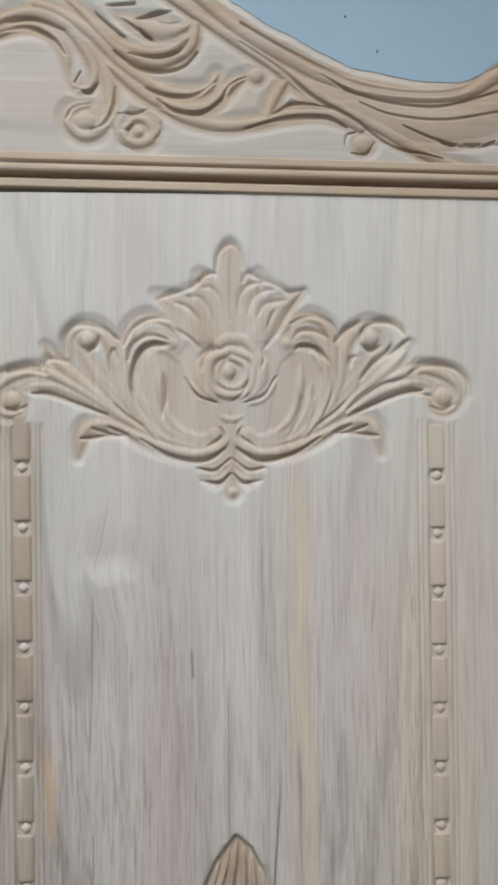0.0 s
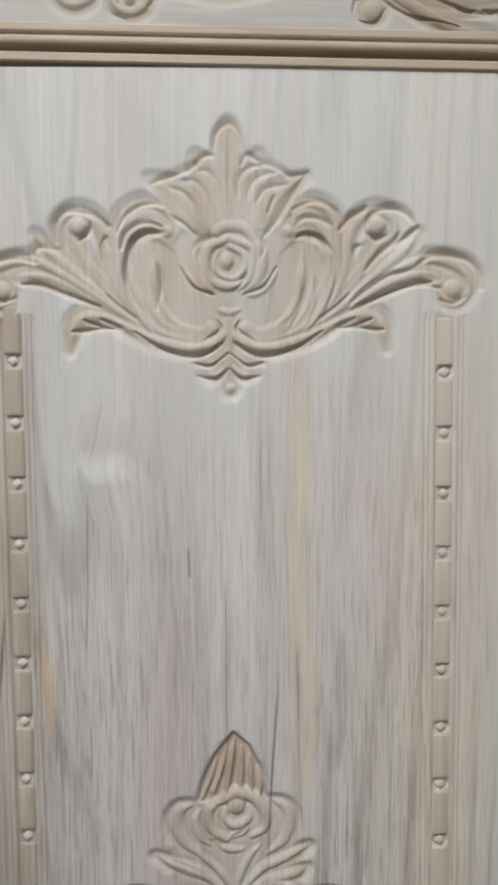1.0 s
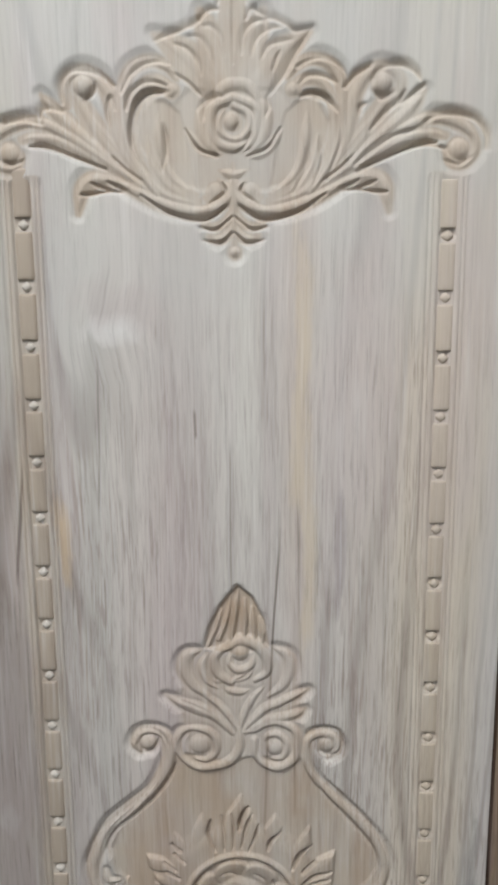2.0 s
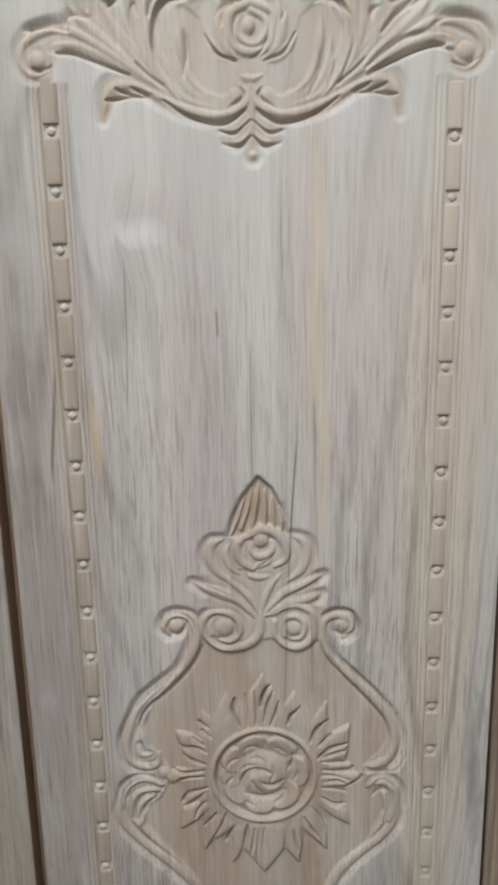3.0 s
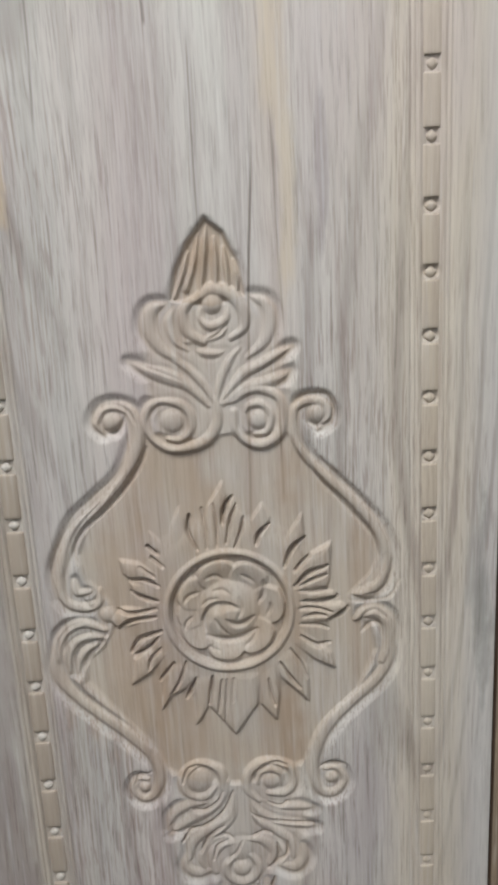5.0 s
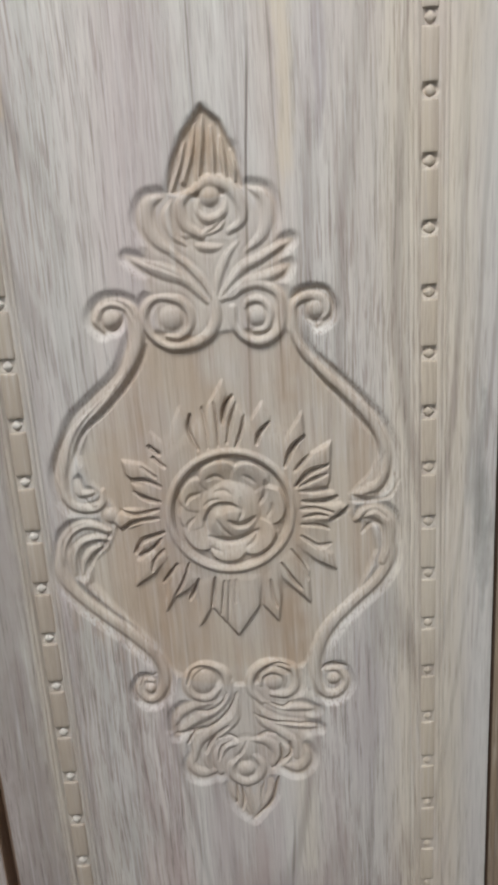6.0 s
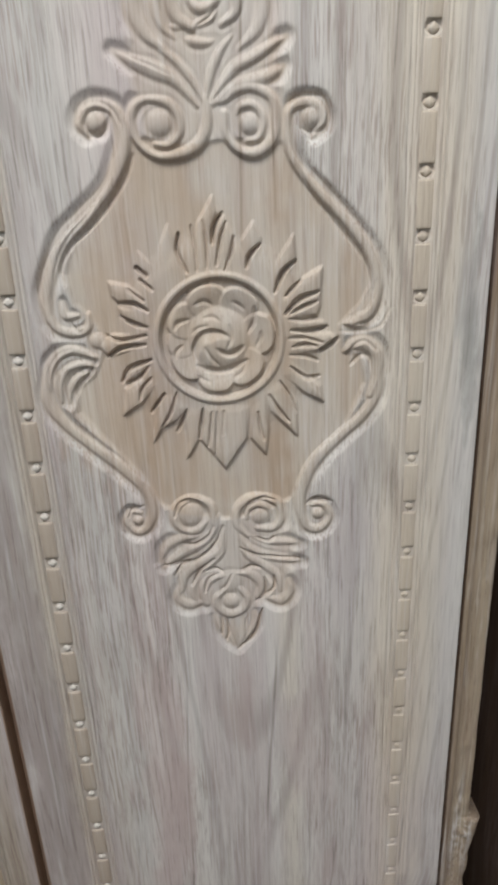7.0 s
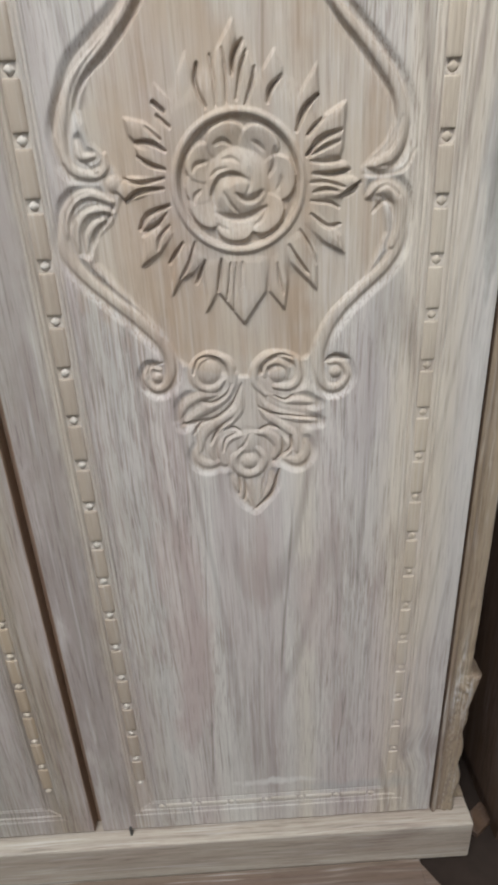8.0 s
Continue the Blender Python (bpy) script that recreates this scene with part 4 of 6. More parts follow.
rib("carved_frame", "curl", 0.0, [(-147, 917, 2), (-147, 935, 4.8), (-137, 948, 4), (-125, 951, 4), (-112, 948, 2)])
rib("carved_frame", "curl", -0.3, [(-140, 917, 1.8), (-137, 929, 3.5), (-129, 939, 3.5), (-118, 943, 2)])
knob("carved_frame", "boss", -0.4, [(-108, 971, 8)])
rib("carved_frame", "scroll", 0.0, [(-158, 942, 2.5), (-159, 918, 6), (-147, 896, 5.5), (-124, 872, 5.5), (-100, 850, 6.6), (-81, 827, 6), (-75, 804, 5.5), (-82, 785, 5), (-93, 781, 4), (-101, 792, 3.5), (-96, 803, 3), (-87, 801, 2.4)])
rib("carved_frame", "scroll", 0.0, [(146, 934, 2.5), (144, 910, 5), (131, 889, 5.5), (107, 867, 5.5), (84, 843, 6.6), (72, 816, 6.6), (71, 792, 5), (78, 775, 5.4), (91, 773, 4.8), (100, 785, 3.5), (93, 799, 3.6), (82, 799, 2.4)])
knob("carved_frame", "boss", 0.2, [(-90, 793, 5.5)])
knob("carved_frame", "boss", 0.2, [(88, 789, 6.5)])
swell("carved_frame", "curl", -0.2, [(113, 976, 2.3), (126, 978, 7.8), (136, 988, 8.3), (141, 1002, 6), (140, 1015, 3.2)])
swell("carved_frame", "curl", -0.2, [(113, 951, 2.3), (122, 957, 6.4), (134, 956, 7.8), (143, 945, 7.3), (144, 927, 5.5), (138, 908, 4.1)])
scoop("carved_frame", 3.0, [(-130, 1020, 2.1), (-130, 1037, 3.6), (-119, 1053, 4.3), (-104, 1065, 4.0), (-87, 1081, 5.0), (-70, 1102, 5.0), (-62, 1120, 2.3)])
scoop("carved_frame", 2.8, [(-149, 1004, 1.4), (-151, 1021, 4.3), (-143, 1041, 5.1), (-127, 1060, 7.1), (-106, 1078, 6.4), (-89, 1095, 4.3), (-79, 1112, 1.4)])
scoop("carved_frame", 2.6, [(-103, 1146, 1.4), (-99, 1154, 3.9), (-92, 1158, 3.7), (-83, 1158, 3.9), (-74, 1152, 3.2), (-69, 1142, 1.4)])
scoop("carved_frame", 2.8, [(-95, 1138, 0.9), (-89, 1134, 3.9), (-81, 1140, 3.2), (-78, 1148, 0.9)])
scoop("carved_frame", 2.0, [(-130, 990, 1.1), (-125, 981, 2.9), (-119, 981, 2.5), (-117, 989, 1.1)])
scoop("carved_frame", 2.4, [(-156, 935, 1.4), (-153, 949, 4.6), (-144, 961, 3.1), (-132, 966, 1.4)])
scoop("carved_frame", 2.2, [(-149, 921, 1.1), (-146, 940, 3.2), (-138, 950, 3.2), (-125, 955, 1.1)])
scoop("carved_frame", 2.4, [(-141, 918, 1.1), (-138, 935, 3.2), (-130, 944, 3.2), (-118, 949, 1.1)])
scoop("carved_frame", 2.8, [(-134, 920, 1.1), (-128, 932, 4.3), (-120, 940, 3.2), (-111, 953, 1.4)])
scoop("carved_frame", 2.4, [(73, 1106, 1.1), (83, 1086, 3.9), (100, 1066, 4.7), (117, 1046, 3.9), (130, 1029, 3.2), (135, 1013, 1.1)])
scoop("carved_frame", 1.6, [(81, 1107, 0.9), (97, 1090, 4.7), (116, 1070, 3.9), (131, 1052, 1.4)])
scoop("carved_frame", 2.6, [(63, 1147, 1.1), (69, 1156, 3.2), (82, 1159, 3.7), (93, 1157, 4.7), (98, 1147, 3.2), (99, 1138, 0.9)])
scoop("carved_frame", 2.6, [(76, 1135, 1.1), (85, 1131, 2.9), (95, 1135, 2.6), (97, 1144, 1.1)])
scoop("carved_frame", 2.0, [(118, 984, 1.1), (130, 987, 2.5), (137, 998, 2.5), (140, 1013, 1.1)])
scoop("carved_frame", 2.0, [(122, 975, 1.1), (137, 978, 2.9), (146, 992, 2.9), (148, 1006, 1.1)])
scoop("carved_frame", 2.0, [(109, 970, 1.1), (125, 968, 2.5), (144, 972, 2.5), (153, 988, 1.1)])
scoop("carved_frame", 2.4, [(116, 947, 1.1), (122, 956, 3.6), (132, 959, 3.6), (142, 951, 1.8)])
scoop("carved_frame", 2.6, [(119, 938, 1.3), (128, 946, 3.9), (136, 944, 2.5), (138, 933, 1.1)])

# carved sun: pointed petals and the slits between and over them
plate("carved_sun", "petal", -0.4, [(-25, 1018), (-21, 1043), (-14, 1067), (1, 1090), (4, 1074), (-1, 1059), (-4, 1017)])
plate("carved_sun", "petal", -0.8, [(-4, 1017), (-1, 1057), (8, 1075), (18, 1054), (21, 1016)])
plate("carved_sun", "petal", -1.6, [(-52, 1022), (-47, 1051), (-38, 1070), (-34, 1056), (-34, 1019)])
plate("carved_sun", "petal", -2.0, [(-67, 1049), (-51, 1032), (-39, 1017), (-55, 1014), (-68, 1031)])
plate("carved_sun", "petal", -0.2, [(-95, 1023), (-77, 1019), (-59, 1007), (-60, 995), (-85, 1001), (-92, 1008)])
plate("carved_sun", "petal", -0.9, [(-88, 1001), (-60, 995), (-62, 981), (-84, 986)])
plate("carved_sun", "petal", 0.0, [(-110, 967), (-97, 977), (-65, 978), (-66, 963), (-100, 956)])
plate("carved_sun", "petal", -0.4, [(-90, 932), (-88, 945), (-77, 953), (-61, 954), (-67, 942), (-87, 931)])
plate("carved_sun", "petal", 0.4, [(-94, 899), (-90, 927), (-74, 936), (-55, 931), (-74, 911)])
plate("carved_sun", "petal", 0.5, [(-69, 869), (-67, 883), (-59, 919), (-46, 921), (-30, 906), (-45, 892), (-57, 886)])
plate("carved_sun", "petal", 0.3, [(-39, 852), (-36, 872), (-38, 905), (-19, 907), (-21, 878), (-31, 861)])
plate("carved_sun", "petal", 0.6, [(-1, 841), (-25, 874), (-19, 908), (26, 906), (22, 872)])
plate("carved_sun", "petal", 0.2, [(39, 852), (23, 872), (24, 905), (38, 914), (43, 881)])
plate("carved_sun", "petal", 0.4, [(70, 869), (43, 897), (36, 916), (55, 931), (70, 906)])
plate("carved_sun", "petal", 0.6, [(96, 902), (75, 913), (55, 931), (60, 950), (92, 920)])
plate("carved_sun", "petal", 0.2, [(107, 964), (89, 951), (60, 950), (60, 969), (100, 969)])
plate("carved_sun", "petal", -0.4, [(97, 974), (69, 968), (58, 978), (60, 989), (95, 980)])
plate("carved_sun", "petal", 0.7, [(94, 1028), (92, 992), (89, 983), (61, 984), (55, 999), (75, 1018)])
plate("carved_sun", "petal", -0.6, [(69, 1057), (71, 1034), (65, 1021), (51, 1004), (42, 1016), (55, 1037)])
plate("carved_sun", "petal", -0.7, [(34, 1068), (41, 1053), (39, 1027), (25, 1020), (22, 1051)])
cut("carved_sun", "slit", 4, [(8, 1073, 0.8), (1, 1064, 2.1), (-2, 1049, 0.8)])
cut("carved_sun", "slit", 3.5, [(11, 1066, 0.5), (6, 1054, 1.8), (1, 1031, 0.6)])
cut("carved_sun", "slit", 3.5, [(17, 1054, 0.6), (14, 1041, 1.6), (8, 1026, 0.5)])
cut("carved_sun", "slit", 2.5, [(-9, 1068, 0.6), (-7, 1050, 1.3), (-7, 1029, 0.5)])
cut("carved_sun", "slit", 2.5, [(-19, 1064, 0.5), (-17, 1049, 1.3), (-16, 1027, 0.5)])
cut("carved_sun", "slit", 4, [(-30, 1058, 1), (-32, 1044, 1.8), (-25, 1026, 0.8)])
cut("carved_sun", "slit", 4, [(-68, 1032, 1.6), (-60, 1025, 1.3)])
cut("carved_sun", "slit", 3.5, [(-66, 1022, 1), (-56, 1013, 1)])
cut("carved_sun", "slit", 4, [(-86, 1003, 0.8), (-73, 1002, 1.9), (-61, 995, 0.6)])
cut("carved_sun", "slit", 2.5, [(-77, 1015, 0.5), (-65, 1004, 1.3)])
cut("carved_sun", "slit", 4, [(-86, 992, 0.5), (-75, 985, 1.9), (-63, 981, 0.6)])
cut("carved_sun", "slit", 3.5, [(-99, 975, 0.8), (-86, 971, 1.9), (-65, 974, 0.6)])
cut("carved_sun", "slit", 4, [(-100, 957, 1.3), (-87, 964, 2.6), (-66, 966, 0.6)])
cut("carved_sun", "slit", 4, [(-90, 933, 1.3), (-82, 945, 2.9), (-62, 952, 0.8)])
cut("carved_sun", "slit", 3, [(-86, 931, 0.6), (-75, 936, 1.6), (-65, 946, 0.6)])
cut("carved_sun", "slit", 3, [(-76, 915, 0.6), (-73, 926, 1.6), (-64, 935, 0.6)])
cut("carved_sun", "slit", 3.5, [(-67, 902, 0.6), (-60, 911, 1.6), (-53, 920, 0.8)])
cut("carved_sun", "slit", 3, [(-58, 888, 0.6), (-49, 902, 1.6), (-42, 920, 0.6)])
cut("carved_sun", "slit", 3.5, [(-44, 882, 0.6), (-39, 892, 1.9), (-34, 903, 0.6)])
cut("carved_sun", "slit", 2.5, [(-16, 866, 0.6), (-13, 882, 1.6), (-11, 900, 0.6)])
cut("carved_sun", "slit", 2.2, [(-10, 855, 0.6), (-8, 877, 1.6), (-6, 900, 0.6)])
cut("carved_sun", "slit", 1.6, [(-2, 877, 0.3), (-0, 900, 1.3)])
cut("carved_sun", "slit", 3.5, [(-24, 875, 1), (-21, 891, 1.9), (-19, 904, 0.6)])
cut("carved_sun", "slit", 2.5, [(32, 898, 0.6), (34, 882, 1.6), (37, 870, 0.8)])
cut("carved_sun", "slit", 3, [(43, 914, 0.6), (53, 897, 1.9), (61, 887, 0.8)])
cut("carved_sun", "slit", 2.5, [(53, 926, 0.6), (63, 910, 1.6), (68, 896, 0.8)])
cut("carved_sun", "slit", 3, [(63, 939, 0.6), (79, 928, 2.3), (90, 929, 0.6)])
cut("carved_sun", "slit", 3.5, [(90, 952, 1.3), (100, 957, 2.6), (107, 963, 1.3)])
cut("carved_sun", "slit", 3.5, [(66, 957, 0.6), (77, 959, 1.9), (87, 957, 0.6)])
cut("carved_sun", "slit", 4, [(65, 972, 0.6), (82, 971, 2.3), (97, 974, 1)])
cut("carved_sun", "slit", 4, [(89, 1005, 1), (72, 999, 2.9), (60, 987, 1.3)])
cut("carved_sun", "slit", 3.5, [(88, 997, 0.6), (74, 992, 1.9), (63, 986, 0.6)])
cut("carved_sun", "slit", 4, [(69, 1032, 1), (58, 1022, 2.9), (51, 1006, 1)])
cut("carved_sun", "slit", 3.5, [(60, 1002, 0.6), (66, 1008, 1.9), (74, 1015, 0.5)])
cut("carved_sun", "slit", 4, [(39, 1047, 0.6), (30, 1038, 2.6), (27, 1028, 1)])
cut("carved_sun", "slit", 3, [(63, 982, 0.6), (77, 981, 1.6), (88, 982, 0.6)])
cut("carved_sun", "slit", 3, [(63, 965, 0.6), (76, 965, 1.6), (93, 960, 0.6)])
cut("carved_sun", "slit", 2.5, [(63, 950, 0.6), (79, 948, 1.6), (89, 943, 0.6)])

# carved pendant below the sun
hollow("carved_pendant", "ground", -2.2, [(-60, 750), (-45, 785), (0, 792), (45, 785), (62, 750), (50, 705), (20, 685), (-20, 685), (-50, 700)], edge=10.0)
rib("carved_pendant", "spiral", 0.0, [(-16, 783, 3), (-17, 801, 4.8), (-25, 810, 4), (-39, 813, 4), (-51, 805, 4.8), (-54, 791, 4.8), (-47, 780, 4), (-34, 778, 4.8), (-24, 787, 3)])
knob("carved_pendant", "boss", 0.1, [(-39, 795, 13.2)])
rib("carved_pendant", "spiral", 0.0, [(17, 769, 3), (7, 782, 4.8), (8, 798, 4.8), (19, 809, 4.8), (35, 810, 4), (49, 802, 4.8), (51, 786, 4.8), (42, 776, 4.8), (27, 777, 3.6)])
rib("carved_pendant", "spiral", 0.1, [(17, 788, 2.4), (18, 799, 3.5), (29, 803, 4.2), (39, 797, 3.6), (39, 785, 2.4)])
knob("carved_pendant", "boss", 0.1, [(30, 790, 9.6)])
leaf("carved_pendant", "leaf", -0.3, [(-70, 739, 1.2), (-53, 752, 6.6), (-32, 763, 7.2), (-17, 777, 4.8), (-12, 792, 2.4)])
leaf("carved_pendant", "leaf", -0.6, [(-72, 746, 1.2), (-64, 762, 6), (-49, 770, 6), (-30, 772, 2.4)])
rib("carved_pendant", "leaf", -0.4, [(-53, 710, 3), (-48, 729, 6), (-31, 742, 6), (-12, 755, 4.5), (-6, 777, 2.4)])
rib("carved_pendant", "leaf", -0.5, [(-34, 731, 3), (-22, 740, 4.8), (-10, 752, 4.2), (-5, 770, 1.8)])
leaf("carved_pendant", "leaf", -0.4, [(72, 736, 1.2), (51, 741, 6), (31, 747, 5.5), (14, 760, 4.5), (7, 776, 2)])
leaf("carved_pendant", "leaf", -0.6, [(70, 757, 1), (54, 760, 5.4), (37, 762, 4.5), (20, 769, 2)])
rib("carved_pendant", "leaf", -0.5, [(48, 703, 3), (45, 722, 5.4), (30, 736, 5.4), (16, 747, 4.8), (8, 767, 2.4)])
rib("carved_pendant", "petal", -0.7, [(-55, 716, 2.4), (-57, 702, 5.4), (-47, 693, 6.6), (-32, 696, 3.6)])
rib("carved_pendant", "petal", -0.7, [(57, 715, 2.4), (58, 701, 6.3), (49, 691, 6.6), (36, 695, 3.6)])
rib("carved_pendant", "petal", -0.2, [(-7, 725, 3), (-23, 722, 6), (-32, 708, 6), (-29, 693, 4.2)])
rib("carved_pendant", "petal", -0.2, [(3, 727, 2.5), (18, 725, 6), (28, 712, 6), (25, 698, 4.2)])
rib("carved_pendant", "petal", -0.6, [(-38, 722, 2.4), (-42, 709, 4.8), (-38, 695, 3)])
rib("carved_pendant", "petal", -0.6, [(33, 721, 2.4), (40, 709, 4.8), (36, 696, 3)])
rib("carved_pendant", "rose", 0.3, [(-8, 710, 3), (-18, 699, 4.8), (-16, 686, 5.4), (-4, 678, 5.4), (9, 684, 5.4), (13, 697, 4.8), (6, 709, 3.6)])
knob("carved_pendant", "rose", -0.6, [(-3, 717, 15.6)])
knob("carved_pendant", "rose", 0.7, [(-3, 694, 9.6)])
cut("carved_pendant", "fold", 1.4, [(-1, 726, 0.6), (-8, 713, 1.8), (-18, 703, 0.6)])
leaf("carved_pendant", "flame", 0.2, [(-21, 677, 1.8), (-17, 663, 3.6), (-8, 644, 1.8)])
leaf("carved_pendant", "flame", 0.2, [(-14, 673, 1.8), (-10, 657, 3.6), (-3, 640, 1.8)])
leaf("carved_pendant", "flame", 0.2, [(-3, 671, 1.8), (-1, 654, 3.6), (2, 635, 1.2)])
leaf("carved_pendant", "flame", 0.2, [(8, 672, 1.8), (8, 656, 3.6), (5, 640, 1.8)])
leaf("carved_pendant", "flame", 0.2, [(20, 679, 1.8), (20, 664, 4.2), (8, 643, 1.8)])
cut("carved_pendant", "fold", 2.8, [(-69, 741, 0.8), (-53, 743, 1.8), (-35, 746, 1.5), (-17, 761, 1.5), (-7, 782, 0.4)])
cut("carved_pendant", "fold", 2.6, [(-50, 765, 0.5), (-37, 763, 2.1), (-23, 771, 1.5), (-17, 782, 0.5)])
cut("carved_pendant", "fold", 2.4, [(-59, 729, 0.8), (-52, 739, 2.1), (-43, 745, 0.8)])
cut("carved_pendant", "fold", 2.6, [(-42, 716, 0.5), (-32, 734, 1.8), (-18, 745, 0.8)])
cut("carved_pendant", "fold", 2.6, [(-29, 732, 0.8), (-18, 734, 1.7), (-11, 730, 0.8)])
cut("carved_pendant", "fold", 2.6, [(10, 730, 0.8), (19, 734, 1.8), (29, 731, 0.8)])
cut("carved_pendant", "fold", 2.4, [(9, 756, 0.5), (22, 748, 1.5), (42, 744, 1.5), (68, 740, 0.8)])
cut("carved_pendant", "fold", 2.6, [(25, 767, 0.5), (37, 762, 2.1), (45, 766, 0.8)])
cut("carved_pendant", "fold", 2.6, [(31, 697, 0.8), (42, 708, 2.1), (42, 722, 0.8)])
cut("carved_pendant", "fold", 2.6, [(23, 692, 0.8), (33, 703, 1.7), (32, 720, 0.6)])
cut("carved_pendant", "fold", 2.8, [(-15, 653, 0.8), (-14, 665, 1.8), (-15, 677, 0.5)])
cut("carved_pendant", "fold", 2.8, [(-10, 645, 0.6), (-8, 658, 1.8), (-9, 673, 0.5)])
cut("carved_pendant", "fold", 3.2, [(2, 634, 1), (20, 653, 2.3), (29, 683, 0.8)])
cut("carved_pendant", "fold", 1.8, [(8, 654, 0.3), (12, 669, 1), (14, 679, 0.3)])
cut("carved_pendant", "fold", 2.6, [(-30, 707, 0.8), (-26, 721, 2.3), (-16, 727, 0.8)])
cut("carved_pendant", "fold", 2.4, [(-54, 795, 0.8), (-49, 808, 2.3), (-38, 812, 2.3), (-26, 808, 0.6)])
cut("carved_pendant", "fold", 2.4, [(14, 791, 0.6), (20, 804, 2.3), (33, 810, 2.3), (45, 807, 0.8)])
cut("carved_pendant", "fold", 2.6, [(77, 800, 0.6), (86, 806, 2.6), (101, 802, 0.9)])
cut("carved_pendant", "fold", 2.2, [(-99, 797, 0.8), (-94, 806, 1.9), (-83, 808, 0.6)])


# carved sun: ring, pointed petals all round and a swirling flower inside


def polar(angle, r, w):
    a = radians(angle)
    return (SUN[0] + r * math.cos(a), SUN[1] + r * math.sin(a), w)


door_carving.collar("carved_sun", "bed", SUN, 55, 72, 98, -1.9, -5.0)
rib("carved_sun", "ring", 0.9, [polar(a, 56.2, 4.3) for a in range(0, 361, 20)])
hollow("carved_sun", "ground", -5.2, [polar(a, 54, 1)[:2] for a in range(0, 360, 15)])
for angle, half, outer, high, tilt in ((105, 29, 50, -1.0, 0.7), (58, 28, 50, -1.2, 0.6), (5, 30, 50, -0.7, 0.6), (-50, 31, 49, -0.8, 0.5), (-98, 27, 49, -1.0, 0.5), (-146, 28, 49, -1.3, 0.5), (150, 26, 49, -1.1, 0.7), (-177, 22, 47, -1.8, 0.4)):
    door_carving.lobe("carved_sun", "lobe", SUN, angle, half, 31, outer, -5.6, high, tilt)
swell("carved_sun", "swirl", -0.1, [(SUN[0] - 1, SUN[1] + 1, 29)])
scoop("carved_sun", 4.9, [(10, 968, 1.5), (0, 974, 7.5), (-11, 975, 13.0), (-19, 970, 9.6), (-24, 959, 8.0), (-22, 949, 1.5)])
scoop("carved_sun", 4.3, [(-3, 959, 1.5), (4, 953, 6.5), (13, 953, 7.0), (21, 960, 2.0)])
scoop("carved_sun", 4.1, [(-21, 944, 1.5), (-9, 938, 4.5), (7, 938, 5.0), (24, 947, 2.0)])
scoop("carved_sun", 2.4, [(6, 958, 1.0), (11, 968, 3.0), (9, 979, 1.0)])
scoop("carved_sun", 2.2, [(-13, 960, 1.0), (-8, 950, 2.5), (-1, 943, 1.0)])
scoop("carved_sun", 2.2, [(-24, 974, 1.0), (-18, 978, 2.4), (-10, 980, 1.0)])
scoop("carved_sun", 2.2, [(-13, 987, 1.0), (-5, 987, 3.0), (1, 984, 1.0)])
scoop("carved_sun", 2.7, [(-20, 999, 1.0), (-12, 1001, 3.0), (-5, 998, 1.0)])
scoop("carved_sun", 2.2, [(14, 1000, 0.8), (18, 997, 2.5), (23, 993, 1.0)])
scoop("carved_sun", 3.0, [(-40, 978, 1.0), (-36, 983, 3.5), (-27, 986, 1.0)])
scoop("carved_sun", 2.7, [(-41, 952, 1.0), (-39, 958, 3.0), (-34, 963, 1.0)])
scoop("carved_sun", 2.4, [(33, 960, 1.0), (37, 966, 3.0), (37, 972, 1.0)])
scoop("carved_sun", 2.4, [(12, 932, 1.0), (19, 936, 3.0), (23, 945, 1.0)])
scoop("carved_sun", 1.9, [(-22, 935, 1.0), (-17, 931, 2.5), (-11, 929, 1.0)])
scoop("carved_sun", 4.1, [(26, 972, 1.0), (32, 981, 4.0), (32, 994, 1.5)])

# the sunk channels of the beaded border
flat = np.zeros(X.shape)
channel = np.zeros(X.shape)
first_bead = {-STRIP_X: 1623.0, STRIP_X: 1611.0}


def channel_section(d, deep, half, scratch=0.7):
    """A shallow channel between two scratched lines."""
    return -deep * (1 - smooth01((d - half + 0.8) / 1.3)) - scratch * np.exp(-((d - half - 8.0) / 1.2) ** 2) - 0.7 * scratch * np.exp(-((d - half - 4.0) / 1.0) ** 2)


def bead_pits(x, z, cx, first):
    """The pocket that each bead stands in."""
    k = np.round((first - z) / PITCH)
    dz, dx = z - (first - k * PITCH) - 1.2, x - cx
    worn = 1.0 if cx < 0 else 0.4 + 0.6 * smooth01((z - 780) / 420)
    return -3.3 * worn * (z < first + 12) * (1 - smooth01((np.hypot(dx * 0.8, dz) - 4.6) / 2.2))


def frame_channel(x, z, sides, deep, half, scratch):
    """The channel of one upright strip, turning with a mitre into the strip along the foot."""
    out = np.zeros(x.shape)
    for cx, outward, limit in sides:
        u, v = (x - cx) * outward, STRIP_Z - z
        d = np.abs(np.maximum(u, v))
        run = channel_section(d, deep, half, scratch)
        foot = channel_section(d, 1.5, 6.0, 1.5)
        here = np.where(v > u, foot, run) * smooth01((STRIP_TOP - z) / 9) * limit
        out = np.minimum(out, here)
    return out


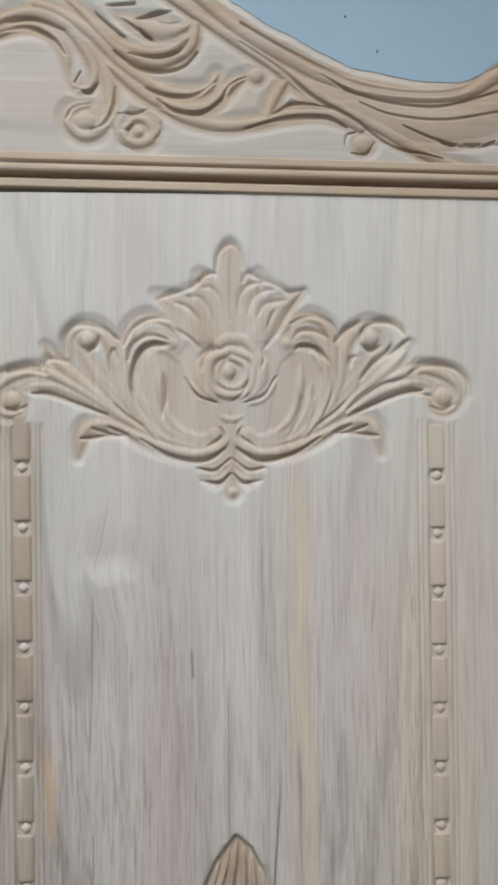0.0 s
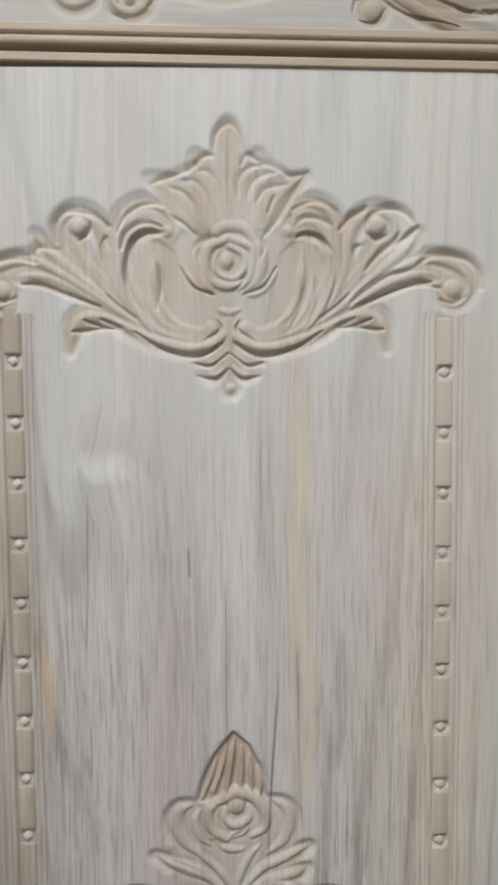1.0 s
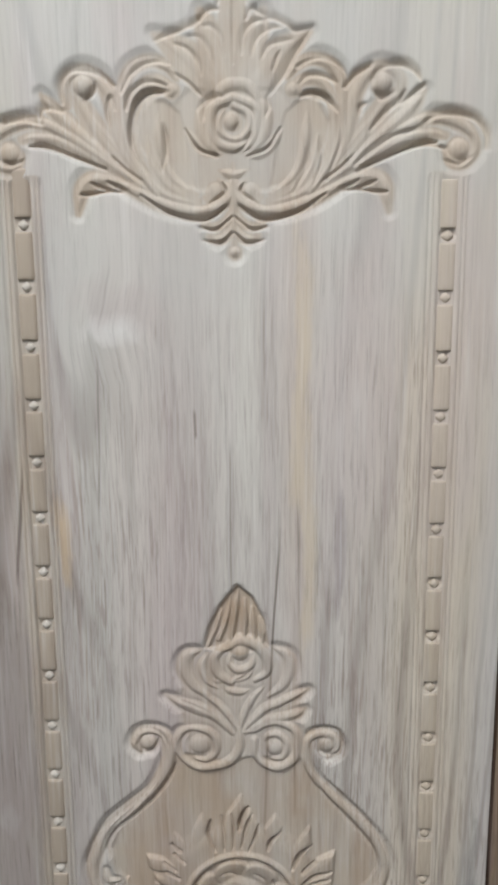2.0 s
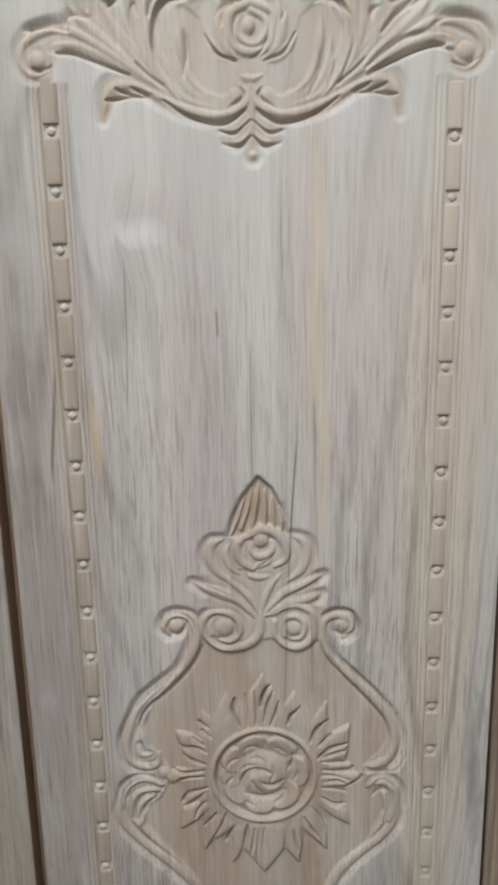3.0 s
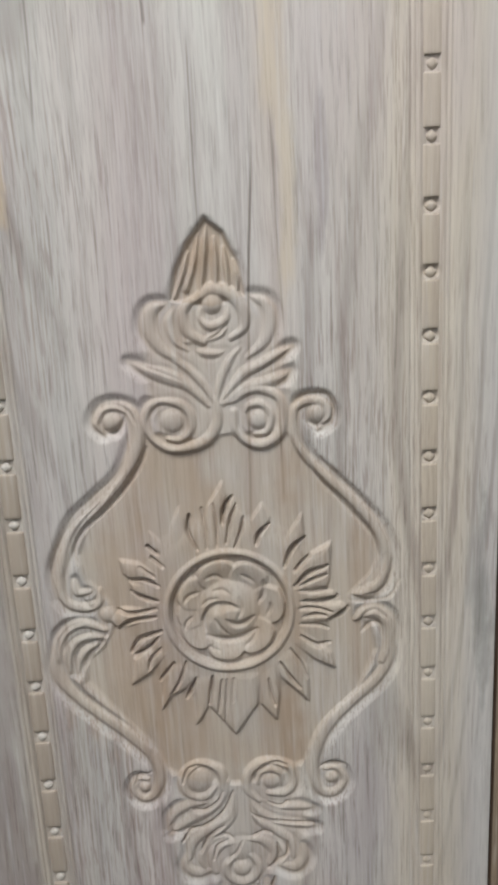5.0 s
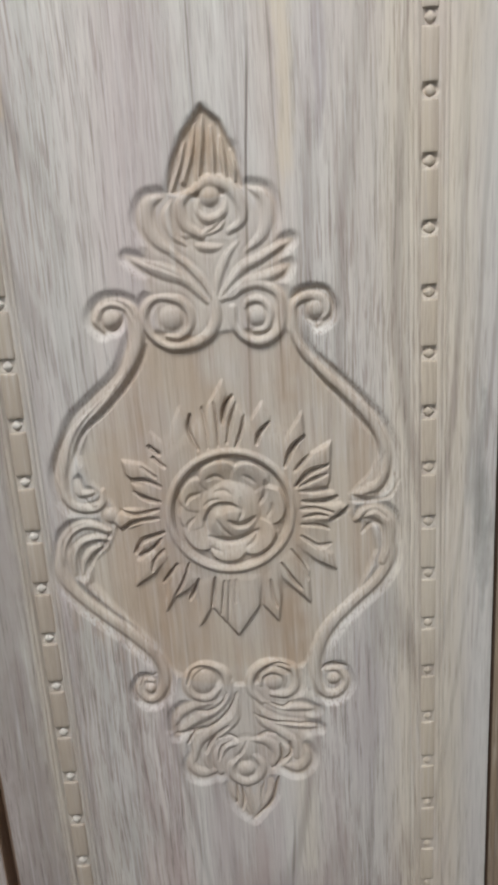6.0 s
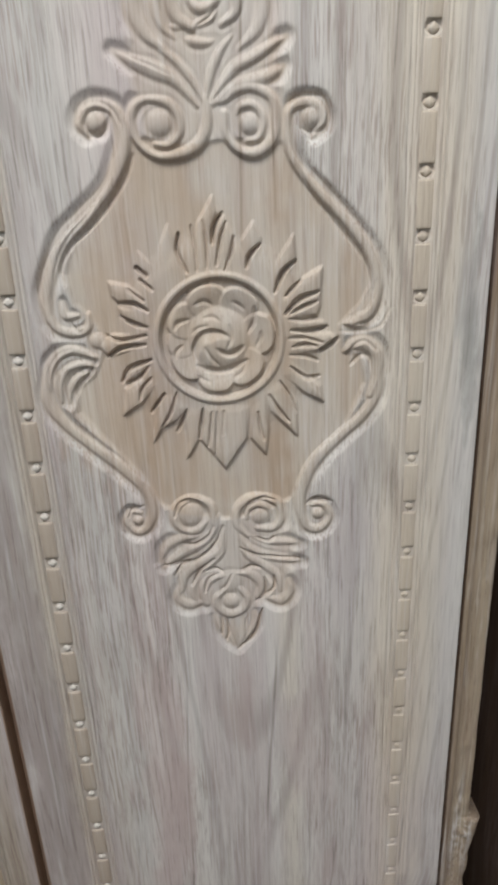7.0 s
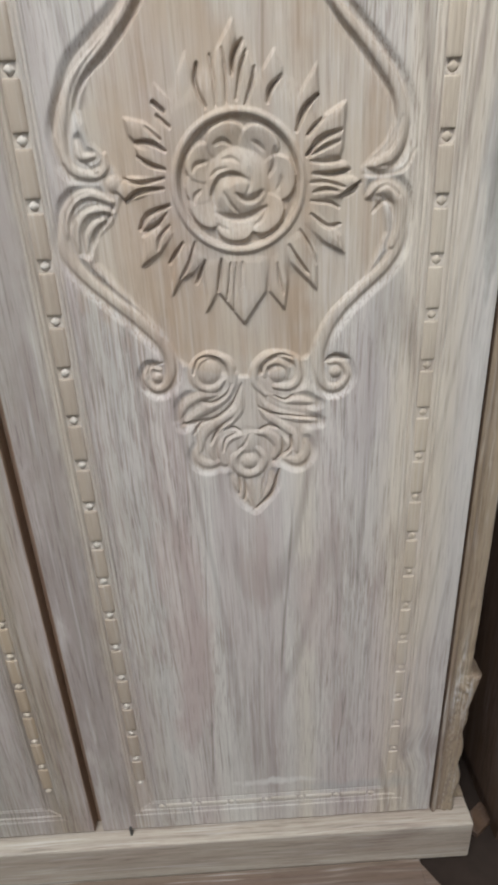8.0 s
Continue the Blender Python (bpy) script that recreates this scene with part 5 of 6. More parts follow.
for cx, outward, deep, half, scratch in ((-STRIP_X, -1, 2.5, 8.8, 3.0), (STRIP_X, 1, 1.1, 8.4, 1.9)):
    channel = np.minimum(channel, frame_channel(X, Z, ((cx, outward, X * outward > 0),), deep, half, scratch))
    channel = np.minimum(channel, bead_pits(X, Z, cx, first_bead[cx]) * (Z > STRIP_Z + 8))
flat += channel
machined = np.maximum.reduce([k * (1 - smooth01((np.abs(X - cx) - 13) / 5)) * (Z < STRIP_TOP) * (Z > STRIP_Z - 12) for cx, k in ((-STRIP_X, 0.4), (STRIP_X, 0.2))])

wardrobe = empty("wardrobe", "tall unpainted hardwood wardrobe with carved doors on a plain plinth", "wardrobe")
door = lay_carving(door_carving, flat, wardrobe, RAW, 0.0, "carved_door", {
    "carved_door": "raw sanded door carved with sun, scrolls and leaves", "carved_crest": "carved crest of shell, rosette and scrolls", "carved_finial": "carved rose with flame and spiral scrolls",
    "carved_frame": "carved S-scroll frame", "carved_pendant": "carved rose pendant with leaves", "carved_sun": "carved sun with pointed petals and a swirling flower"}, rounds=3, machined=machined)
box_part("core_board", DOOR_L * MM, DOOR_R * MM, 0.0165, 0.027, DOOR_B * MM, DOOR_T * MM, RAW, door)
for x0, x1, z0, z1 in ((DOOR_L, DOOR_L + 1, DOOR_B, DOOR_T), (DOOR_R - 1, DOOR_R, DOOR_B, DOOR_T), (DOOR_L + 1, DOOR_R - 1, DOOR_B, DOOR_B + 1), (DOOR_L + 1, DOOR_R - 1, DOOR_T - 1, DOOR_T)):
    box_part("edge_strip", x0 * MM, x1 * MM, 0.0003, 0.0165, z0 * MM, z1 * MM, RAW, door)


def bar_mesh(length, half, rise, timber=BEAD):
    """A cushion-shaped length of bead moulding with rounded ends, lying on its back."""
    bm = bmesh.new()
    rings = []
    for z, k in ((-0.5, 0.62), (-0.47, 0.88), (-0.4, 1.0), (0.4, 1.0), (0.47, 0.88), (0.5, 0.62)):
        ring = []
        for i in range(7):
            a = math.pi * i / 6
            ring.append(bm.verts.new((-math.cos(a) * half * (0.85 + 0.15 * k), -rise * k * math.sin(a) ** 0.6, z * length)))
        rings.append(ring)
    for a, b in zip(rings[:-1], rings[1:]):
        for i in range(6):
            bm.faces.new((a[i], a[i + 1], b[i + 1], b[i]))
    bm.faces.new(rings[0][::-1])
    bm.faces.new(rings[-1])
    bmesh.ops.recalc_face_normals(bm, faces=bm.faces)
    me = bpy.data.meshes.new("bar")
    bm.to_mesh(me)
    bm.free()
    me.polygons.foreach_set("use_smooth", [True] * len(me.polygons))
    me.materials.append(timber)
    return me


def bead_mesh(radius, rise, timber=BEAD):
    """A small four-lobed rosette bead."""
    bm = bmesh.new()
    top = bm.verts.new((0, -rise, 0))
    rings = []
    for k, h in ((0.45, 0.93), (0.8, 0.65), (1.0, 0.0)):
        ring = []
        for i in range(12):
            a = 2 * math.pi * i / 12
            r = radius * k * (1 + 0.13 * k * math.cos(4 * a))
            ring.append(bm.verts.new((r * math.cos(a), -rise * h, r * math.sin(a))))
        rings.append(ring)
    for i in range(12):
        bm.faces.new((top, rings[0][i], rings[0][(i + 1) % 12]))
        for a, b in zip(rings[:-1], rings[1:]):
            bm.faces.new((a[i], b[i], b[(i + 1) % 12], a[(i + 1) % 12]))
    bmesh.ops.recalc_face_normals(bm, faces=bm.faces)
    me = bpy.data.meshes.new("bead")
    bm.to_mesh(me)
    bm.free()
    me.polygons.foreach_set("use_smooth", [True] * len(me.polygons))
    me.materials.append(timber)
    return me


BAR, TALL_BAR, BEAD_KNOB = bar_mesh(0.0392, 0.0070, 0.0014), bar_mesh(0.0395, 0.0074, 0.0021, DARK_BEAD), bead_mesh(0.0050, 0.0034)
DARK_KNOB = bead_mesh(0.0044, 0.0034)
LOW_BAR, LOW_BEAD = bar_mesh(0.0385, 0.0050, 0.0015), bead_mesh(0.0048, 0.0020)


def border(parent, left, right, first_left, first_right):
    """Beads and bars along both sides and the foot of a door."""
    for x, first in ((left, first_left), (right, first_right)):
        z = first
        while z > STRIP_Z + 12:
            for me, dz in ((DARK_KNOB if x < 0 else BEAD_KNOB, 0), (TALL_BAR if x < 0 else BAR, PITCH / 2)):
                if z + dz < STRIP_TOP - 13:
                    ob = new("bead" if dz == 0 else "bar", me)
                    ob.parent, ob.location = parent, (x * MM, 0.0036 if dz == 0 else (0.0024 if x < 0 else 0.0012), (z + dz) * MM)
            z -= PITCH
    x = left + 24
    while x < right - 20:
        for me, dx in ((LOW_BEAD, 0), (LOW_BAR, PITCH / 2)):
            if x + dx < right - 18:
                ob = new("bead" if dx == 0 else "bar", me)
                ob.parent, ob.location, ob.rotation_euler = parent, ((x + dx) * MM, 0.0012, STRIP_Z * MM), (0, radians(90), 0)
        x += PITCH


border(door, -STRIP_X, STRIP_X, 1623.0, 1611.0)


# ---------------------------------------------------------------- cornice board
bx = steps([(-262, 1.0), (300, 0)])
edge_x = [-262, -90, -49, -11, 18, 48, 77, 106, 146, 176, 206, 222, 238, 266, 300]
edge_z = [2083, 2071, 2052, 2036, 2019, 2002, 1987, 1973, 1963, 1959, 1960, 1965, 1978, 2000, 2024]
rim = np.interp(bx, edge_x, edge_z)
rim = np.convolve(np.pad(rim, 8, mode="edge"), np.ones(17) / 17, mode="valid") + np.array([2.0 * noise.noise((x / 26, 0.4, 0)) + 0.35 * noise.noise((x / 6, 7.3, 0)) for x in bx])
vv = np.linspace(0, 1, 210)[:, None]
foot = 1884.0
CX, CZ = np.broadcast_to(bx, (210, len(bx))).copy(), foot + vv * (rim - foot)
cornice_carving = Carving(CX, CZ, 8.0)
CURRENT[0] = cornice_carving

# carving of the cornice board: scrolls, leaf curls and a sweeping lip
swell("carved_cornice", "scroll", 0.2, [(-198, 1992, 3.8), (-179, 1999, 5), (-162, 1999, 5.6), (-148, 1992, 6.3), (-139, 1978, 5.6), (-137, 1961, 3), (-133, 1950, 3.1)])
swell("carved_cornice", "scroll", 0.6, [(-198, 2004, 4), (-178, 2011, 5.5), (-157, 2011, 7.5), (-138, 2001, 6.5), (-124, 1983, 6), (-115, 1965, 6.3), (-117, 1950, 4), (-127, 1946, 3.8)])
swell("carved_cornice", "scroll", 0.6, [(-122, 1988, 3.7), (-109, 1969, 6.3), (-102, 1949, 7.5), (-102, 1930, 6.5), (-109, 1914, 7.5), (-123, 1907, 6.9), (-135, 1914, 5.6), (-138, 1925, 5), (-131, 1932, 4.4), (-120, 1934, 3.1)])
swell("carved_cornice", "scroll", 0.3, [(-164, 2020, 5), (-141, 2012, 5.6), (-117, 1995, 6.3), (-98, 1976, 6.3), (-79, 1960, 6.3), (-55, 1947, 6.2), (-32, 1944, 6.3), (-16, 1950, 4.5), (-10, 1961, 3.1)])
swell("carved_cornice", "scroll", 0.6, [(-103, 1968, 3.7), (-82, 1951, 6.3), (-60, 1937, 6.9), (-36, 1931, 7.5), (-16, 1934, 7.5), (-3, 1946, 6.2), (8, 1956, 5), (17, 1961, 1.9)])
swell("carved_cornice", "scroll", 0.6, [(-122, 2012, 3.1), (-105, 1992, 5.6), (-86, 1978, 6.2), (-62, 1971, 6.9), (-41, 1977, 5.5), (-30, 1989, 6.2), (-27, 2004, 4.4)])
swell("carved_cornice", "scroll", 0.2, [(-136, 2024, 3.1), (-115, 2005, 5.6), (-96, 1988, 6.3), (-72, 1980, 5.6), (-50, 1982, 5), (-36, 1993, 2.5)])
swell("carved_cornice", "scroll", 0.4, [(-58, 1931, 3.1), (-34, 1922, 6.3), (-5, 1917, 6.9), (25, 1920, 6), (52, 1927, 7.5), (79, 1929, 7.5), (102, 1924, 6.9), (116, 1916, 5)])
swell("carved_cornice", "scroll", 0.0, [(32, 1920, 3.1), (38, 1937, 5.6), (47, 1952, 5.6), (53, 1959, 2.5)])
swell("carved_cornice", "scroll", 0.2, [(49, 1932, 2.5), (69, 1934, 4.4), (91, 1932, 3.1), (106, 1926, 1.9)])
knob("carved_cornice", "boss", 0.8, [(-123, 1920, 10)])
knob("carved_cornice", "boss", 0.6, [(25, 1961, 8)])
knob("carved_cornice", "boss", 0.2, [(118, 1903, 10)])
knob("carved_cornice", "boss", 0.4, [(-78, 1911, 6)])
swell("carved_cornice", "bud", 0.4, [(-95, 2011, 1.6), (-76, 2003, 8), (-57, 1999, 11), (-39, 2001, 5), (-31, 2007, 1.6)])
swell("carved_cornice", "flower", 0.2, [(-88, 1915, 4), (-80, 1922, 4.4), (-69, 1919, 6), (-65, 1908, 6), (-75, 1901, 6), (-86, 1903, 4.4), (-92, 1910, 4)])
cut("carved_cornice", "vein", 1.5, [(-114, 2014, 0.4), (-95, 1998, 1.2), (-87, 1990, 0.4)])
cut("carved_cornice", "vein", 1.5, [(-92, 2009, 0.5), (-76, 1998, 1.5), (-62, 1989, 0.5)])
cut("carved_cornice", "vein", 1.5, [(-76, 2008, 0.5), (-62, 2013, 2), (-50, 2015, 0.5)])
rib("carved_cornice", "rail", 1.0, [(-57, 2033, 5), (-11, 2003, 5.5), (37, 1972, 6), (86, 1942, 6), (136, 1915, 6), (175, 1893, 6), (215, 1880, 4)])
swell("carved_cornice", "lip", 0.96, [(-30, 2033, 6.7), (13, 2000, 8.1), (57, 1975, 8.8), (96, 1958, 8.8), (141, 1948, 8.1), (181, 1946, 8.1), (214, 1951, 8.1), (242, 1967, 8.1)])
swell("carved_cornice", "lip", 0.12, [(47, 1962, 4), (96, 1940, 17.6), (141, 1926, 20.3), (181, 1920, 21.6), (216, 1924, 21.6), (241, 1932, 25.9)])
cut("carved_cornice", "groove", 2.4, [(-98, 1980, 0.9), (-80, 1967, 2.7), (-58, 1963, 2.6), (-38, 1968, 2.2), (-26, 1981, 1.1)])
cut("carved_cornice", "groove", 2.0, [(-85, 1978, 0.9), (-63, 1975, 2.3), (-43, 1980, 2.1), (-33, 1992, 0.7)])
cut("carved_cornice", "groove", 2.6, [(-61, 1939, 0.9), (-46, 1929, 2.5), (-23, 1928, 2), (-6, 1939, 2.1), (1, 1952, 1.6), (15, 1960, 0.9)])
cut("carved_cornice", "groove", 1.6, [(-72, 1949, 0.7), (-50, 1942, 2.1), (-28, 1943, 2.1), (-10, 1956, 0.7)])
cut("carved_cornice", "groove", 2.4, [(-76, 2000, 0.7), (-70, 1994, 1.8), (-65, 1991, 0.7)])
cut("carved_cornice", "groove", 2.4, [(-81, 2008, 0.5), (-64, 2013, 1.5), (-48, 2016, 0.7)])
cut("carved_cornice", "groove", 2.2, [(-104, 2019, 0.7), (-80, 2021, 2.3)])
cut("carved_cornice", "groove", 2.2, [(-113, 2013, 0.7), (-97, 1998, 1.5), (-88, 1993, 0.7)])
cut("carved_cornice", "groove", 1.6, [(-60, 2007, 0.5), (-51, 2005, 1.1), (-42, 2007, 0.4)])
cut("carved_cornice", "groove", 2.4, [(-197, 1995, 1.4), (-171, 1999, 2.7), (-150, 1990, 2.3), (-139, 1976, 0.9)])
cut("carved_cornice", "groove", 1.6, [(-188, 2003, 0.5), (-165, 2006, 1.6), (-139, 1997, 0.7)])
cut("carved_cornice", "groove", 2.6, [(-132, 1953, 0.9), (-126, 1962, 0.9)])
cut("carved_cornice", "groove", 2.2, [(-131, 1948, 0.5), (-120, 1944, 1.6), (-111, 1953, 0.5)])
cut("carved_cornice", "groove", 2.2, [(-139, 1921, 0.9), (-133, 1931, 2.3), (-119, 1935, 0.9)])
cut("carved_cornice", "groove", 2.2, [(-119, 1913, 0.9), (-106, 1918, 2.5), (-98, 1934, 2.3), (-97, 1949, 0.9)])
cut("carved_cornice", "groove", 2.0, [(-96, 1927, 0.5), (-81, 1927, 1.1), (-69, 1931, 0.5)])
cut("carved_cornice", "groove", 1.8, [(-87, 1907, 0.4), (-85, 1914, 1.1), (-82, 1917, 0.5)])
cut("carved_cornice", "groove", 1.6, [(-99, 1916, 0.5), (-94, 1902, 1.8), (-81, 1895, 0.7)])
cut("carved_cornice", "groove", 1.8, [(-58, 1920, 0.5), (-58, 1912, 1.6), (-63, 1905, 0.5)])
cut("carved_cornice", "groove", 1.8, [(12, 1989, 1.8), (45, 1967, 2.3), (74, 1943, 2.3), (108, 1925, 2.1), (144, 1901, 1.8), (189, 1890, 0.9)])
cut("carved_cornice", "groove", 2.2, [(12, 2007, 2.3), (52, 1983, 3.7), (81, 1968, 4.1), (113, 1954, 4.1), (153, 1948, 4.1), (199, 1949, 4.1), (223, 1961, 3.7), (241, 1974, 2.3)])
cut("carved_cornice", "groove", 1.6, [(81, 1963, 0.7), (108, 1948, 1.8), (144, 1939, 2.1), (190, 1937, 2.1), (241, 1951, 1.6)])
cut("carved_cornice", "groove", 1.6, [(115, 1939, 0.7), (144, 1928, 1.8), (190, 1924, 2.1), (241, 1932, 1.6)])
cut("carved_cornice", "groove", 1.8, [(153, 1919, 0.7), (180, 1908, 1.8), (210, 1901, 2.1), (240, 1904, 1.6)])
cut("carved_cornice", "groove", 2.4, [(188, 1906, 0.9), (195, 1903, 1.8), (202, 1904, 0.7)])
cut("carved_cornice", "groove", 2.4, [(208, 1904, 0.9), (215, 1903, 1.8), (223, 1904, 0.7)])
cut("carved_cornice", "groove", 2.4, [(226, 1903, 0.9), (236, 1906, 1.8)])
cut("carved_cornice", "groove", 2.2, [(39, 1928, 0.7), (58, 1937, 2.5), (90, 1935, 0.9)])
cut("carved_cornice", "groove", 2.0, [(15, 1915, 0.9), (51, 1924, 2.5), (85, 1925, 2.3), (104, 1917, 0.7)])
cut("carved_cornice", "groove", 1.8, [(102, 1901, 0.7), (104, 1910, 1.8), (111, 1913, 0.7)])
cut("carved_cornice", "groove", 1.6, [(107, 1895, 0.5), (121, 1894, 1.8), (128, 1904, 0.7)])


# the lip rolls back towards the rough top edge
grit = np.random.default_rng(3).normal(0, 1, CX.shape)
for _ in range(3):
    grit = soften(grit)
band = smooth01((CZ - (rim - 20)) / 14)
roll = -5.0 * smooth01((CZ - (rim - 20)) / 20) ** 2 + 0.45 * grit * band
crown = lay_carving(cornice_carving, roll + 0 * CX, wardrobe, CORNICE, -0.0006, "cornice", {"cornice": "raw cornice board carved with scrolls and a curved lip"}, 1)
bm = bmesh.new()
top_front = [bm.verts.new((x * MM, 0.0038, z * MM)) for x, z in zip(bx[::6], rim[::6])]
top_back = [bm.verts.new((x * MM, 0.016, (z - 2) * MM)) for x, z in zip(bx[::6], rim[::6])]
low_back = [bm.verts.new((x * MM, 0.016, foot * MM)) for x in bx[::6]]
for a, b in ((top_front, top_back), (top_back, low_back)):
    for i in range(len(a) - 1):
        bm.faces.new((a[i], a[i + 1], b[i + 1], b[i]))
part("back_board", bm, CORNICE, crown)


def sweep(name, profile, x0, x1, material_, parent, slope=0.0, label=""):
    """A moulding: the profile (y, z) drawn along x."""
    bm = bmesh.new()
    n = 24
    rings = [[bm.verts.new((x0 + (x1 - x0) * k / n, y, z + slope * (x0 + (x1 - x0) * k / n))) for y, z in profile] for k in range(n + 1)]
    for a, b in zip(rings[:-1], rings[1:]):
        for i in range(len(profile)):
            j = (i + 1) % len(profile)
            bm.faces.new((a[i], a[j], b[j], b[i]))
    bm.faces.new(rings[0])
    bm.faces.new(rings[-1][::-1])
    bmesh.ops.recalc_face_normals(bm, faces=bm.faces)
    return part(name, bm, material_, parent, label)


def arc(cy, cz, r, a0, a1, n=6):
    return [(cy + r * math.cos(radians(a0 + (a1 - a0) * i / n)), cz + r * math.sin(radians(a0 + (a1 - a0) * i / n))) for i in range(n + 1)]


profile = [(0.02, 1.8540), (-0.0010, 1.8540), (-0.0024, 1.8553), (-0.0024, 1.8606), (-0.0008, 1.8622), (0.0030, 1.8626), (0.0085, 1.8632), (0.0085, 1.8672)] + arc(0.0010, 1.8714, 0.0044, 240, 110, 6) + [(0.0012, 1.8760), (0.0012, 1.8768), (-0.0012, 1.8774), (-0.0022, 1.8788), (-0.0022, 1.8838), (-0.0010, 1.8852), (0.02, 1.8855)]
sweep("moulded_rail", [(y, z + 0.0042) for y, z in profile], -0.80, 0.300, RAIL, wardrobe, -0.018, "moulded rail of beads and a dark quirk")

# ---------------------------------------------------------------- wardrobe carcass
LEFT_END = -0.755
side = box_part("side_panel", 0.262, 0.288, 0.03, 0.55, 0.0, 1.846, BROWN, wardrobe, "brown unsanded side panel")
box_part("side_panel", LEFT_END, LEFT_END + 0.024, 0.03, 0.55, 0.0, 1.846, BROWN, wardrobe)
box_part("back_panel", LEFT_END, 0.288, 0.551, 0.559, 0.0, 1.846, BROWN, wardrobe)
box_part("top_board", LEFT_END, 0.300, 0.021, 0.56, 1.8505, 1.866, BROWN, wardrobe)
box_part("bottom_board", LEFT_END + 0.024, 0.262, 0.03, 0.55, 0.06, 0.08, BROWN, wardrobe)
box_part("centre_post", -0.2592, -0.2478, 0.019, 0.055, 0.08, 1.846, EDGE, wardrobe, "brown centre post behind the door gap")
plinth = box_part("plinth", LEFT_END - 0.01, 0.302, -0.024, 0.02, 0.004, 0.084, PLINTH, wardrobe, "plain raw plinth board", 0.003)
box_part("plinth_side", 0.276, 0.302, 0.0205, 0.55, 0.004, 0.082, BROWN, wardrobe)

# corner post with a carved, uneven outer edge
bm = bmesh.new()
rows = 640
grid = []
for k in range(rows + 1):
    z = 0.084 + (1.846 - 0.084) * k / rows
    n1 = noise.noise((0.3, z * 9, 1.7)) * 0.6 + noise.noise((5.1, z * 31, 2.2)) * 0.4
    # three carved leaf clumps and a flaring scroll at the foot
    swell = sum(h * math.exp(-((z - c) / s) ** 2) for c, s, h in ((1.0, 0.016, 0.009), (0.95, 0.02, 0.004), (0.87, 0.012, 0.004), (0.80, 0.04, 0.002), (0.15, 0.03, 0.003)))
    # a pointed leaf stands out at the knee, with low curls below it
    if z < 0.358:
        swell += 0.014 * max(0, 1 - (0.358 - z) / 0.07) + 0.0035
    e = 0.277 + 0.0012 * n1 + swell * 0.8 + (0.0022 * math.sin(z * 95) if z < 0.29 else 0)
    low = smooth01(np.array((1.15 - z) / 0.25)) * 1.0
    line = [(0.2448, 0.026, 0), (0.2448, 0.0005, 0), (0.2470, -0.0022, 0), (0.2505, -0.0022, 0), (0.2525, 0.001, 0)]
    for u in (0.15, 0.3, 0.45, 0.6, 0.75, 0.88, 0.96, 1.0):
        x = 0.2525 + u * (e - 0.2525)
        # diagonal leaf veins running up to the knee
        curls = math.sin(780 * ((x - 0.2525) * 1.1 - z * 0.55 + 0.0030 * noise.noise((x * 70, z * 35, 1.0)))) if z < 0.35 else 0
        relief = (0.0022 * low * noise.noise((x * 140, z * 45, 0.5)) + 0.0013 * curls) * math.sin(math.pi * min(u * 1.1, 1))
        rough = 0.0012 * noise.noise((x * 300, z * 60, 3.1))
        line.append((x, 0.000 - relief - rough - swell * 0.45 * u * u * math.sin(math.pi * min(1, u * 0.9)) + 0.007 * max(0, u - 0.8) ** 2 * 25, 0))
    line.append((e, 0.03, 0))
    grid.append([bm.verts.new((x, y, z)) for x, y, _ in line])
for a, b in zip(grid[:-1], grid[1:]):
    for i in range(len(a) - 1):
        bm.faces.new((a[i], a[i + 1], b[i + 1], b[i]))
bm.faces.new(grid[-1])
bm.faces.new(grid[0][::-1])
post = part("corner_post", bm, BROWN, wardrobe, "brown carved corner post with leaf clumps", True)
# its inner edge is coloured dark to stand for shade in the narrow gap
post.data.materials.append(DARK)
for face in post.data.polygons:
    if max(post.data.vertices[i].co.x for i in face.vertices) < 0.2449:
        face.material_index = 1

# a bent pin at the foot of the carved door
bm = bmesh.new()
bmesh.ops.create_cone(bm, cap_ends=True, segments=10, radius1=0.0022, radius2=0.0022, depth=0.016, matrix=Matrix.Translation((-0.205, -0.006, 0.0925)))
part("hinge_pin", bm, STEEL, wardrobe, "small steel pin")

# the neighbouring door, seen past the gap
L0, L1 = LEFT_END * 1000 + 2, -260.0
lx = steps([(L0 + 1, 6), (-336, 0.8), (-290, 6), (L1 - 1, 0)])
lz = steps([(DOOR_B + 1, 6), (116, 0.8), (152, 12), (DOOR_T - 1, 0)])
LX, LZ = np.meshgrid(lx, lz)
LEFT_STRIP = -312.0
left_carving = Carving(LX, LZ, 5.0)
lflat = np.minimum(frame_channel(LX, LZ, ((LEFT_STRIP, 1, LX > L0 + 40),), 3.0, 8.8, 2.0), bead_pits(LX, LZ, LEFT_STRIP, 1618.0) * (LZ > STRIP_Z + 8))
left_door = lay_carving(left_carving, lflat, wardrobe, RAW, 0.0, "door", {"door": "raw sanded neighbouring door with a beaded border"})
box_part("core_board", L0 * MM, L1 * MM, 0.0045, 0.024, DOOR_B * MM, DOOR_T * MM, EDGE, left_door, "brown sawn edge")
box_part("edge_strip", (L1 - 1) * MM, L1 * MM, 0.0003, 0.0044, DOOR_B * MM, DOOR_T * MM, EDGE, left_door)
z = 1618.0
